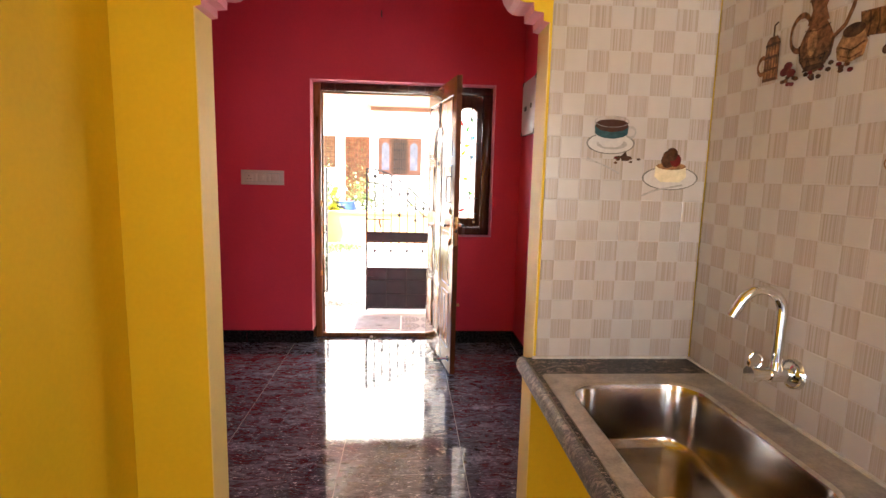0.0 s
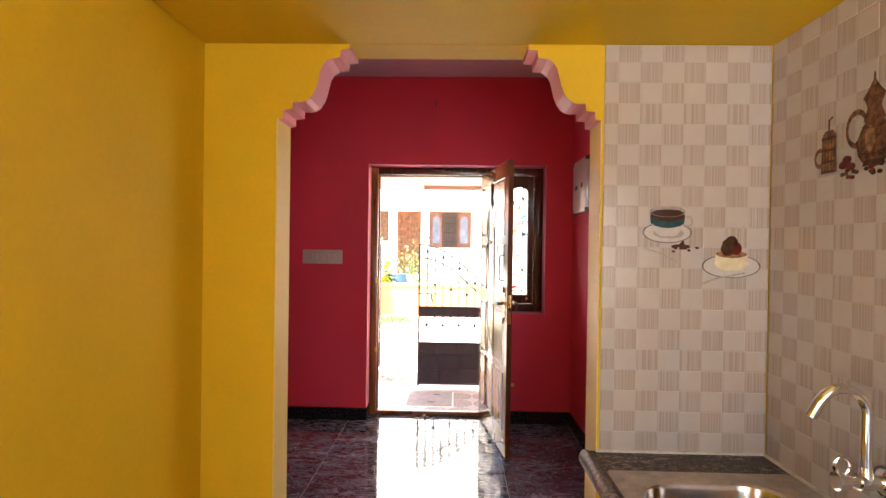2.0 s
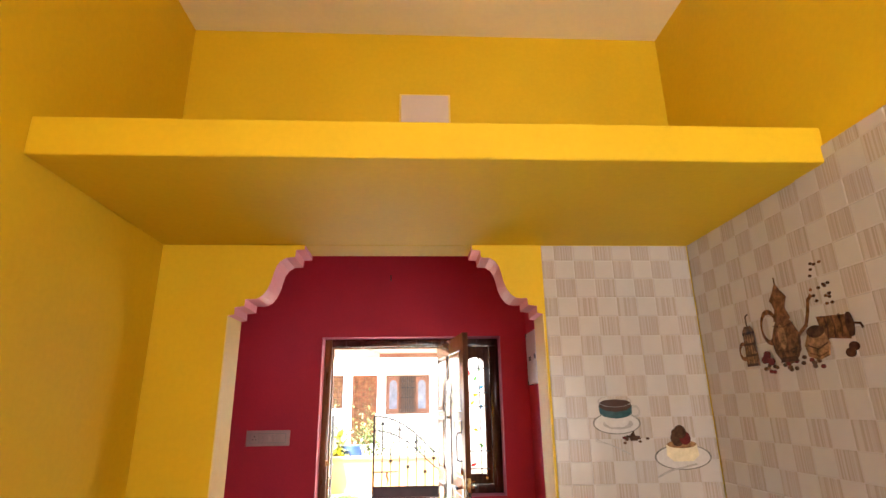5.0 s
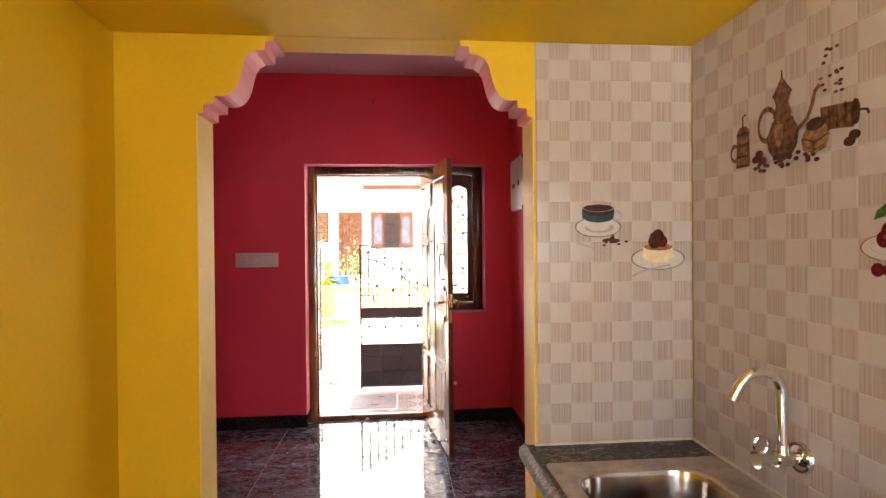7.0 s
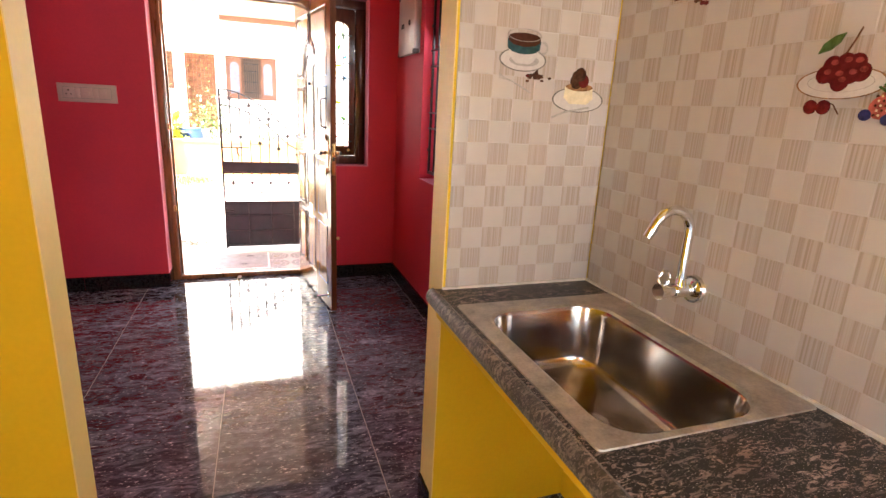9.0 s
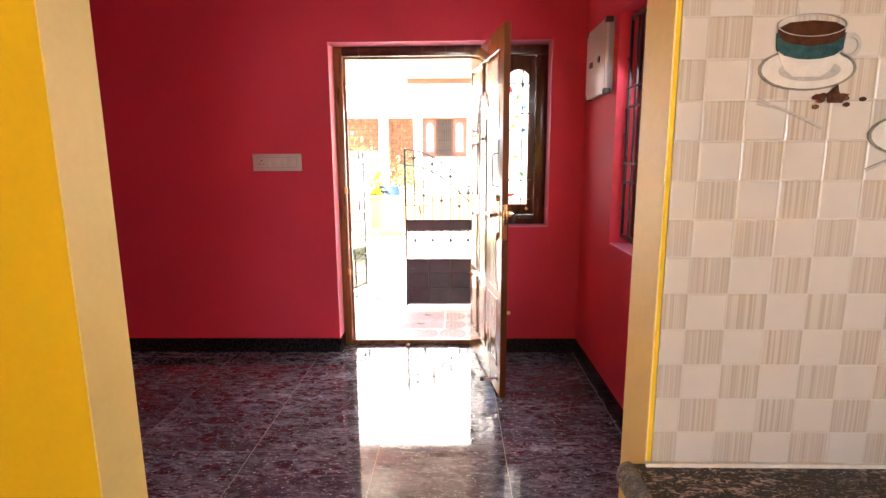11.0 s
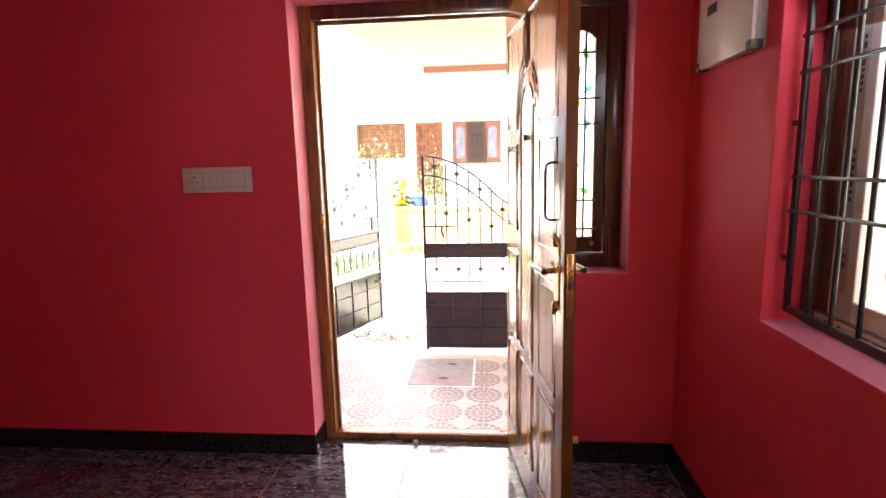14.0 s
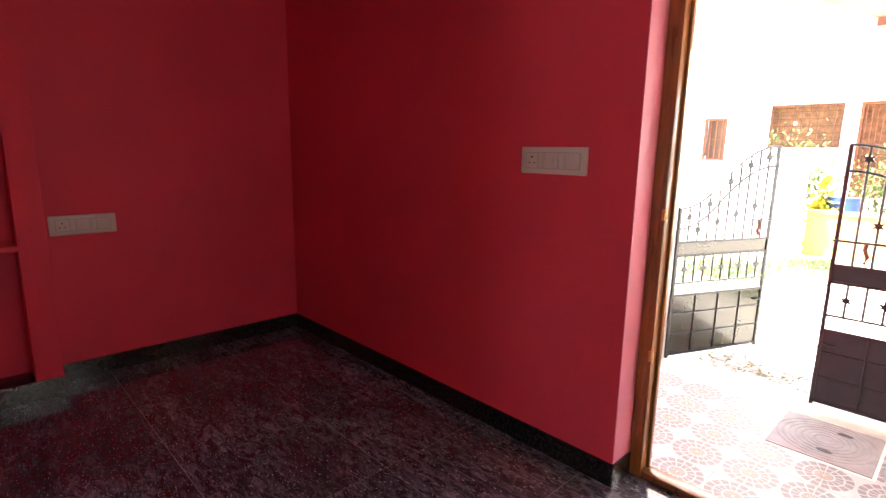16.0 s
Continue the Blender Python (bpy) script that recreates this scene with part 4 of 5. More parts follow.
def skirting():
    s = tagged(new("baseboard"), "black granite skirting tiles along the walls", "skirting", kind="structure")
    runs = []
    H = 0.104

    def run(x0, y0, x1, y1, nx, ny):
        L = math.hypot(x1 - x0, y1 - y0)
        n = max(1, round(L / 0.61))
        for k in range(n):
            ax, ay = x0 + (x1 - x0) * k / n, y0 + (y1 - y0) * k / n
            bx, by = x0 + (x1 - x0) * (k + 1) / n, y0 + (y1 - y0) * (k + 1) / n
            ex, ey = (bx - ax) * 0.0012 / max(L / n, 0.01), (by - ay) * 0.0012 / max(L / n, 0.01)
            xs = sorted((ax + ex, bx - ex)) if nx == 0 else sorted((ax, ax + nx * 0.012))
            ys = sorted((ay + ey, by - ey)) if ny == 0 else sorted((ay, ay + ny * 0.012))
            bm = bmesh.new()
            box(bm, *xs, *ys, 0.0, H, bevel=0.0015)
            part("skirting_tile", bm, SKIRT, s)
    run(LX0 + 0.012, LY1, DX0 + 0.012, LY1, 0, -1)
    run(DX0, LY1, DX0, 4.409, 1, 0)
    run(0.517, LY1, LX1 - 0.012, LY1, 0, -1)
    run(LX1, LY0, LX1, LY1, -1, 0)
    run(LX0, 2.703 + 0.012, LX0, LY1, 1, 0)
    run(LX0, 2.703, -3.072, 2.703, 0, 1)
    run(-3.084, LY0, -3.084, 2.703, 1, 0)
    run(LX0, LY0, KX0 - 0.15, LY0, 0, 1)
    run(AX0, KY1 + 0.02, AX0, LY0, 1, 0)
    run(AX1, KY1 + 0.02, AX1, LY0, -1, 0)
    run(AX1 + 0.01, LY0, LX1, LY0, 0, 1)
    run(KX0, KY0, KX0, -1.36, 1, 0)
    run(KX0, -0.54, KX0, KY1, 1, 0)
    run(KX0, KY1, AX0 - 0.003, KY1, 0, -1)


def wall_niche():
    """Masonry shelf unit standing out from the west wall."""
    n = tagged(new("built_in_shelf"), "crimson plastered masonry shelf unit standing out from the wall", "shelf unit", kind="structure")
    x0, x1, ye = LX0, -3.084, 2.703
    for name, b in (("side", (x0, x1, 2.575, ye, 0.0, 1.865)), ("top", (x0, x1, LY0, 2.575, 1.795, 1.865)), ("shelf", (x0, x1, LY0, 2.575, 0.845, 0.875)), ("base", (x0, x1 - 0.004, LY0, 2.575, 0.0, 0.105))):
        boxpart(name, b, SKIRT if name == "base" else RED, n, bevel=0.003)


def east_window():
    y0, y1, z0, z1 = EW
    w = tagged(new("window_2"), "brown and white sliding window still wearing printed packing tape", "window", kind="structure")
    X0, X1 = LX1 + 0.115, LX1 + 0.175
    for name, b in (("frame_side", (X0, X1, y1 - 0.06, y1, z0, z1)), ("frame_inner_side", (X0 + 0.008, X1, y1 - 0.112, y1 - 0.0605, z0 + 0.0005, z1 - 0.0005)), ("frame_side", (X0, X1, y0, y0 + 0.06, z0, z1)), ("frame_bottom", (X0, X1, y0 + 0.06, y1 - 0.06, z0, z0 + 0.055)), ("frame_top", (X0, X1, y0 + 0.06, y1 - 0.06, z1 - 0.055, z1))):
        boxpart(name, b, UPVCBROWN, w, bevel=0.004)
    ym = 2.96
    for name, ya, yb, xo, m in (("sash", ym - 0.01, y1 - 0.113, 0.026, UPVCWHITE), ("sash", y0 + 0.062, ym + 0.03, 0.046, UPVCREDLIT)):
        bm = bmesh.new()
        za, zb = z0 + 0.057, z1 - 0.057
        SW = 0.10 if m is UPVCWHITE else 0.095
        xa, xb = X0 + xo - 0.016, X0 + xo + 0.014
        for b in ((ya, ya + 0.06, za, zb), (yb - SW, yb, za, zb), (ya + 0.06, yb - SW, za, za + 0.06), (ya + 0.06, yb - SW, zb - 0.06, zb)):
            box(bm, xa, xb, *b, bevel=0.004)
        s = part(name, bm, m, w)
        bm = bmesh.new()
        box(bm, xb - 0.010, xb - 0.005, ya + 0.05, yb - 0.05, za + 0.05, zb - 0.05)
        g = part("pane", bm, RIPPLED, s, "rippled obscured glass")
        g.visible_shadow = False
    bm = bmesh.new()
    box(bm, X1 + 0.001, LX1 + 0.231, y1 - 0.003, y1 + 0.001, z0, z1)
    box(bm, X1 + 0.001, LX1 + 0.231, y0, y1 - 0.003, z0 - 0.001, z0 + 0.003)
    part("outer_reveal", bm, WHITE, w)
    boxpart("meeting_stile", (X0 - 0.002, X0 + 0.004, ym - 0.03, ym + 0.055, z0 + 0.058, z1 - 0.058), UPVCBROWN, w, "brown meeting stile", bevel=0.002)
    for ya, m in ((y1 - 0.180, SASHTAPE), (y1 - 0.105, UPVCBROWN), (ym - 0.018, UPVCBROWN)):
        bm = bmesh.new()
        xt = X0 + 0.0095 if m is SASHTAPE else (X0 + 0.0075 if ya > 3.2 else X0 - 0.0025)
        box(bm, xt - 0.0008, xt, ya, ya + 0.036, z0 + 0.13, z1 - 0.08)
        t = part("tape", bm, m, w, "upright printed packing tape")
        z = z0 + 0.2
        while z < z1 - 0.2:
            L = 0.006 + 0.012 * random.random()
            if int(z * 7) % 2:
                boxpart("print_bar", (xt - 0.0016, xt - 0.0008, ya + 0.012, ya + 0.022, z, z + L), DBDARK, t)
            z += L + 0.008
    # packing tape with unreadable print, shown as bars
    random.seed(21)
    for a, b, z in ((2.42, 2.92, z0 + 0.012), (3.00, 3.50, z0 + 0.012), (2.44, 2.90, z0 + 0.066)):
        bm = bmesh.new()
        box(bm, X0 - 0.003, X0 - 0.001, a, b, z, z + 0.040)
        t = part("tape", bm, TAPE, w, "beige printed packing tape")
        y = a + 0.02
        while y < b - 0.05:
            L = random.choice((0.012, 0.02, 0.05, 0.09))
            bm = bmesh.new()
            box(bm, X0 - 0.0045, X0 - 0.003, y, min(y + L, b - 0.01), z + 0.012, z + random.choice((0.022, 0.030)))
            part("print_bar", bm, DBDARK, t)
            y += L + random.choice((0.012, 0.03, 0.06))
    # grille
    g = thing("window_grille", "black painted iron window grille set in the opening", "grille", (LX1 + 0.055, 0, 0))
    ga, gb, ha, hb = 2.397, 3.552, 0.955, 2.112
    for name, b in (("side_rail", (-0.006, 0.006, ga, ga + 0.022, ha, hb)), ("side_rail", (-0.006, 0.006, gb - 0.022, gb, ha, hb)), ("end_rail", (-0.006, 0.006, ga + 0.022, gb - 0.022, ha, ha + 0.022)), ("end_rail", (-0.006, 0.006, ga + 0.022, gb - 0.022, hb - 0.022, hb))):
        boxpart(name, b, IRON, g, bevel=0.001)
    for k in range(1, 11):
        y = gb - 0.012 - (gb - ga - 0.024) * k / 11
        bm = bmesh.new()
        rod(bm, (0, y, ha + 0.02), (0, y, hb - 0.02), 0.0065, 12)
        part("bar", bm, IRON, g, smooth=True)
    for z in (1.26, 1.36, 1.65, 1.75):
        boxpart("cross_bar", (-0.013, -0.006, ga + 0.001, gb - 0.001, z - 0.005, z + 0.005), IRON, g, bevel=0.001)
    for z in (1.117, 1.513, 1.905):
        for ya, yb in ((gb, y1), (y0, ga)):
            boxpart("lug", (-0.006, 0.006, ya, yb, z - 0.008, z + 0.008), IRON, g)


SASHTAPE = mat("grey_film_tape", (0.40, 0.37, 0.39), 0.35, vary=0.06, scale=12, fine=90, bump=0.02)
UPVCWHITE = mat("white_window_profile", (0.62, 0.58, 0.56), 0.3, vary=0.05, scale=6, fine=90, bump=0.02)
# pink puts the red wall's reflection into the profile's colour
UPVCREDLIT = mat("red_wall_tint_on_profile", (0.50, 0.33, 0.29), 0.35, vary=0.06, scale=6, fine=90, bump=0.03)
UPVCBROWN = mat("brown_window_profile", (0.12, 0.055, 0.032), 0.35, vary=0.25, scale=5, fine=70, bump=0.03, stretch=(6, 6, 0.6))
TAPE = mat("beige_packing_tape", (0.55, 0.43, 0.33), 0.35, vary=0.08, scale=20, fine=100, bump=0.03)


def rippled_glass():
    m = simple("rippled_glass", (0.97, 0.98, 0.95), 0.22, transmission=1.0)
    n, l = m.node_tree.nodes, m.node_tree.links
    co = n.new("ShaderNodeTexCoord")
    wv = n.new("ShaderNodeTexWave")
    wv.bands_direction = "Y"
    wv.inputs["Scale"].default_value, wv.inputs["Distortion"].default_value = 28, 5
    wv.inputs["Detail"].default_value, wv.inputs["Detail Scale"].default_value = 3, 1.6
    bp = n.new("ShaderNodeBump")
    bp.inputs["Strength"].default_value, bp.inputs["Distance"].default_value = 0.5, 0.002
    l.new(co.outputs["Object"], wv.inputs["Vector"])
    l.new(wv.outputs["Fac"], bp.inputs["Height"])
    l.new(bp.outputs["Normal"], n["Principled BSDF"].inputs["Normal"])
    return m


RIPPLED = rippled_glass()
door_frame()
front_door()
switchboard((-0.8975, LY1, 1.372), 0, "white modular switchboard with a socket on the crimson wall")
switchboard((LX0, 2.903, 0.944), 90, "white modular switchboard low on the crimson wall")
fuse_box()
wall_hook()
skirting()
wall_niche()
east_window()


def small_litter():
    s = thing("paper_scrap", "small crumpled white paper scrap by the threshold", "scrap", (-0.032, 4.375, 0.0))
    bm = bmesh.new()
    bmesh.ops.create_icosphere(bm, subdivisions=2, radius=0.014)
    rnd = random.Random(8)
    for v in bm.verts:
        v.co *= rnd.uniform(0.55, 1.2)
        v.co.z = max(-0.010, v.co.z) + 0.0105
    part("wad", bm, WHITE, s)
    n = thing("loose_pin", "short black metal pin lying on the window sill", "pin", (LX1 + 0.040, 2.985, EW[2] + 0.003))
    bm = bmesh.new()
    rod(bm, (0, -0.022, 0.003), (0.006, 0.022, 0.003), 0.003, 8)
    part("shank", bm, IRON, n)


small_litter()

# ---- outside ----
CONCRETE = mat("pale_dusty_concrete", (0.52, 0.48, 0.42), 0.9, vary=0.14, scale=0.8, fine=20, bump=0.3)
GRASS = mat("grass_blades", (0.07, 0.13, 0.02), 0.6, vary=0.4, scale=3, fine=30, bump=0)
LEAFM = mat("shrub_leaves", (0.13, 0.20, 0.05), 0.5, vary=0.4, scale=4, fine=30, bump=0)
YLEAF = mat("yellow_green_leaves", (0.35, 0.36, 0.05), 0.5, vary=0.2, scale=4, fine=30, bump=0)
BARK = mat("brown_bark", (0.12, 0.08, 0.05), 0.9, vary=0.3, scale=10, fine=60, bump=0.4)
GRILLE_BROWN = mat("brown_painted_grille", (0.12, 0.042, 0.018), 0.5, vary=0.2, scale=4, fine=40, bump=0.05)
ROOMSHADE = mat("room_shade_brown", (0.13, 0.085, 0.055), 0.8, vary=0.15, scale=2, fine=30, bump=0.1)
BLUEDRUM = mat("blue_plastic", (0.02, 0.05, 0.16), 0.4, vary=0.1, scale=5, fine=60, bump=0.03)
COVERM = mat("cast_concrete_cover", (0.27, 0.27, 0.265), 0.8, vary=0.12, scale=12, fine=80, bump=0.3)

bm = bmesh.new()
box(bm, -400, 400, -400, 800, -0.9, GZ - 0.012)
setting("ground", bm, CONCRETE, "pale dusty sunlit ground and road", "ground")


def rosette():
    """Printed porch tile: a round rosette of wedges with pale diamonds at the corners."""
    m = bpy.data.materials.new("rosette_porch_tile")
    m.use_nodes = True
    n, l = m.node_tree.nodes, m.node_tree.links
    p = n["Principled BSDF"]
    co = n.new("ShaderNodeTexCoord")
    sp = n.new("ShaderNodeSeparateXYZ")
    l.new(co.outputs["Object"], sp.inputs[0])

    def op(kind, a, b=None):
        k = n.new("ShaderNodeMath")
        k.operation = kind
        for i, v in enumerate((a, b)):
            if v is None:
                continue
            if isinstance(v, (int, float)):
                k.inputs[i].default_value = v
            else:
                l.new(v, k.inputs[i])
        return k.outputs[0]
    x, y = sp.outputs[0], sp.outputs[1]
    r = op("SQRT", op("ADD", op("MULTIPLY", x, x), op("MULTIPLY", y, y)))
    a = op("ARCTAN2", y, x)
    wedge = op("FRACT", op("ADD", op("MULTIPLY", a, 16 / math.tau), 8))
    joint = op("LESS_THAN", wedge, 0.17)
    rings = op("LESS_THAN", op("FRACT", op("MULTIPLY", r, 1 / 0.0475)), 0.16)
    inside = op("LESS_THAN", r, 0.146)
    centre = op("LESS_THAN", r, 0.040)
    line = op("MAXIMUM", joint, rings)
    nz = n.new("ShaderNodeTexNoise")
    nz.inputs["Scale"].default_value = 55
    l.new(co.outputs["Object"], nz.inputs["Vector"])
    wm = n.new("ShaderNodeMix")
    wm.data_type = "RGBA"
    wm.inputs[6].default_value, wm.inputs[7].default_value = (0.135, 0.128, 0.125, 1), (0.23, 0.22, 0.21, 1)
    l.new(nz.outputs["Fac"], wm.inputs[0])
    cm = n.new("ShaderNodeMix")
    cm.data_type = "RGBA"
    cm.inputs[7].default_value = (0.22, 0.18, 0.13, 1)
    l.new(centre, cm.inputs[0])
    l.new(wm.outputs[2], cm.inputs[6])
    lm = n.new("ShaderNodeMix")
    lm.data_type = "RGBA"
    lm.inputs[7].default_value = (0.42, 0.40, 0.38, 1)
    l.new(line, lm.inputs[0])
    l.new(cm.outputs[2], lm.inputs[6])
    om = n.new("ShaderNodeMix")
    om.data_type = "RGBA"
    om.inputs[6].default_value = (0.42, 0.40, 0.38, 1)
    l.new(inside, om.inputs[0])
    l.new(lm.outputs[2], om.inputs[7])
    l.new(om.outputs[2], p.inputs["Base Color"])
    p.inputs["Roughness"].default_value = 0.45
    return m


ROSETTE = rosette()
bm = bmesh.new()
box(bm, -2.45, 2.15, NY, 6.72, -0.62, GZ - 0.004)
porch = setting("porch_floor", bm, CONCRETE, "porch floor of printed rosette tiles", "floor")


def cover():
    c = thing("chamber_cover", "square concrete inspection chamber cover with two lifting slots", "manhole cover", (-0.075, 6.30, GZ))
    boxpart("rim", (-0.292, 0.292, -0.31, 0.31, -0.01, 0.004), WHITEWASH, c)
    boxpart("lid", (-0.275, 0.275, -0.293, 0.293, -0.005, 0.012), COVERM, c, bevel=0.004)
    for k in range(7):
        bm = bmesh.new()
        R = 0.06 + 0.035 * k
        a0, a1 = (0, math.tau) if R < 0.27 else (0, math.tau)
        sweep(bm, [(R * math.cos(q * math.tau / 32), min(R, 0.27) * math.sin(q * math.tau / 32), 0.0125) for q in range(32)], 0.0022, 4, closed=True)
        part("rib", bm, COVERM, c)
    for x, y in ((0.02, -0.16), (0.08, 0.16)):
        bm = bmesh.new()
        prism(bm, [(x + 0.045 * math.cos(a), y + 0.022 * math.sin(a)) for a in [k * math.tau / 16 for k in range(16)]], "z", 0.011, 0.0135)
        part("slot", bm, PLUGDARK, c)


RUSTY = mat("rusty_brown_iron", (0.10, 0.028, 0.012), 0.6, vary=0.3, scale=20, fine=120, bump=0.1)
# olive brown stands in for the surroundings mirrored in the open leaf
GATEREFLECT = mat("reflection_tinted_gate_sheet", (0.030, 0.026, 0.008), 0.14, spec=0.6, vary=0.5, scale=2.2, fine=60, bump=0.05, rough_vary=0.06)
LATTICE = mat("rust_brown_lattice_board", (0.24, 0.115, 0.05), 0.7, vary=0.3, scale=9, fine=50, bump=0.1)


def gate_leaf(at, turn, mirror, label):
    """One leaf, from its hinge at x = 0 to its free edge at x = w; arched bars above, sheet panel below."""
    g = thing("gate_leaf", label, "gate", at, "gate leaves", turn=turn)
    w = 1.06
    sx = -1 if mirror else 1
    zb, zp, zr, zs0, zs1 = 0.050, 0.593, 0.708, 0.968, 1.070

    def X(u):
        return sx * u

    def arc(u, top):
        s = u / w
        drop = 0.9 * (1 - s) ** 2 if s > 0.4 else 0.324 + 1.08 * (0.4 - s) - 1.35 * (0.4 - s) ** 2
        return (1.91 if top else 1.735) - drop

    def bar(name, a, b, r=0.008):
        bm = bmesh.new()
        rod(bm, a, b, r, 8)
        return part(name, bm, IRON, g)

    def rail(name, z, h=0.02):
        xs = sorted((X(0.0), X(w)))
        return boxpart(name, (xs[0], xs[1], -0.012, 0.012, z, z + h), IRON, g)
    for z in (zb, zp, zr, zs0 - 0.02, zs1):
        rail("rail", z, 0.014 if z == zr else 0.02)
    for name, u, top in (("hinge_stile", 0.0, 1.38), ("free_stile", w, 1.915)):
        bm = bmesh.new()
        box(bm, X(u) - 0.012, X(u) + 0.012, -0.012, 0.012, zb - 0.02, top)
        part(name, bm, IRON, g)
    xs = sorted((X(0.012), X(w - 0.012)))
    sheet = GATEGREY if mirror else GATEREFLECT
    boxpart("sheet_panel", (xs[0], xs[1], -0.002, 0.002, zb + 0.02, zp), sheet, g, "grey painted steel sheet panel" if mirror else "glossy sheet panel tinted olive brown for its reflections")
    boxpart("sheet_band", (xs[0], xs[1], -0.002, 0.002, zs0, zs1), sheet, g, "grey painted steel band" if mirror else "glossy steel band tinted olive brown for its reflections")
    for u in (0.265, 0.53, 0.795):
        bar("panel_bar", (X(u), -0.006, zb), (X(u), -0.006, zp), 0.006)
    for z in (0.25, 0.44):
        bar("panel_bar", (X(0), -0.006, z), (X(w), -0.006, z), 0.005)
    for top in (True, False):
        bm = bmesh.new()
        sweep(bm, [(X(w * k / 18), 0, arc(w * k / 18, top)) for k in range(19)], 0.009, 8)
        part("top_arc" if top else "lower_arc", bm, IRON, g, smooth=True)
    star = [(0.042 * (1 if k % 2 == 0 else 0.42) * math.sin(k * math.pi / 6), 0.042 * (1 if k % 2 == 0 else 0.42) * math.cos(k * math.pi / 6)) for k in range(12)]
    n = 10
    for k in range(1, n):
        u = w * k / n
        bar("bar", (X(u), 0, zs1), (X(u), 0, arc(u, True)), 0.0085)
        bar("lower_bar", (X(u), 0, zr), (X(u), 0, zs0 - 0.02), 0.0085)
        spots = []
        if k % 2:
            spots.append((zs0 + zr) / 2)
            spots.append((arc(u, True) + arc(u, False)) / 2)
        else:
            spots.append(1.12 + 0.032 * k)
        for z in spots:
            bm = bmesh.new()
            prism(bm, [(X(u) + a, z + b) for a, b in star], "y", -0.010, 0.010)
            part("star", bm, IRON, g)
    bar("bolt", (X(w + 0.02), -0.022, 1.255), (X(w - 0.30), -0.022, 1.255), 0.009)
    bm = bmesh.new()
    sweep(bm, [(X(w - 0.17), -0.022, 1.255), (X(w - 0.165), -0.03, 1.21), (X(w - 0.185), -0.032, 1.16), (X(w - 0.17), -0.032, 1.115)], 0.013, 8)
    part("bolt_handle", bm, RUSTY, g, "rusty brown bolt handle")
    bar("latch", (X(w), -0.018, 0.50), (X(w - 0.09), -0.018, 0.50), 0.010)
    for z in (0.4, 1.15):
        bar("hinge", (X(-0.012), 0, z - 0.04), (X(-0.012), 0, z + 0.04), 0.012)


def compound_wall():
    for x0, x1 in ((-1.62, -1.40), (0.84, 1.06)):
        p = thing("gate_pillar", "white painted masonry gate pillar", "pillar", ((x0 + x1) / 2, 6.82, GZ - 0.012), "gate pillars")
        boxpart("shaft", (-0.11, 0.11, -0.11, 0.11, 0, 1.62), WHITEWASH, p, bevel=0.006)
        boxpart("cap", (-0.14, 0.14, -0.14, 0.14, 1.62, 1.69), WHITEWASH, p, bevel=0.01)
    bm = bmesh.new()
    for x0, x1 in ((-6.0, -1.62), (1.06, 3.4)):
        box(bm, x0, x1, 6.75, 6.89, GZ - 0.012, 0.75)
        box(bm, x0, x1, 6.73, 6.91, 0.75, 0.80)
    setting("boundary_wall", bm, WHITEWASH, "white painted boundary wall", "wall")


def canopy():
    bm = bmesh.new()
    # skewed left edge follows the border between dim and bright soffit
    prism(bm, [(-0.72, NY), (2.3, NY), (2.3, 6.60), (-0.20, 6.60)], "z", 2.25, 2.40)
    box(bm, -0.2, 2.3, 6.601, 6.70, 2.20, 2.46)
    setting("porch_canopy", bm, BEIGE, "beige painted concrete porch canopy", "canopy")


def bright_soffit():
    bm = bmesh.new()
    # added slab and beam end: the soffit's bright wedge, put in as paler colour
    prism(bm, [(-2.4, NY), (-0.74, NY), (-0.22, 6.60), (-2.4, 6.60)], "z", 2.42, 2.52)
    box(bm, -2.4, -0.202, 6.601, 6.70, 2.20, 2.46)
    setting("porch_bright_soffit", bm, SOFFITBRIGHT, "added pale slab standing in for the bright part of the porch soffit", "canopy")


def neighbour_side():
    bm = bmesh.new()
    box(bm, 3.4, 3.6, -4.0, 6.75, GZ - 0.012, 5.0)
    setting("neighbour_wall", bm, NEIGHBOUR, "cream sunlit wall of the house next door", "wall")


def opening_grille(parent, x0, x1, z0, z1, y, nx, nz, material, back=None):
    # flat sheet behind the bars; the default dark brown is the room's shade
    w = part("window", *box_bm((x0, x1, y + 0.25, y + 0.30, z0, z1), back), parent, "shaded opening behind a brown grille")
    bm = bmesh.new()
    for b in ((x0, x0 + 0.05, z0, z1), (x1 - 0.05, x1, z0, z1), (x0 + 0.05, x1 - 0.05, z0, z0 + 0.05), (x0 + 0.05, x1 - 0.05, z1 - 0.05, z1)):
        box(bm, b[0], b[1], y - 0.02, y + 0.06, b[2], b[3])
    part("window_frame", bm, material, w)
    bm = bmesh.new()
    for k in range(1, nx):
        x = x0 + (x1 - x0) * k / nx
        box(bm, x - 0.008, x + 0.008, y + 0.01, y + 0.03, z0 + 0.05, z1 - 0.05)
    for k in range(1, nz):
        z = z0 + (z1 - z0) * k / nz
        box(bm, x0 + 0.05, x1 - 0.05, y + 0.005, y + 0.01, z - 0.008, z + 0.008)
    part("grille", bm, material, w)
    return w


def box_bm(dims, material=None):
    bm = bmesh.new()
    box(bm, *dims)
    return bm, material or ROOMSHADE


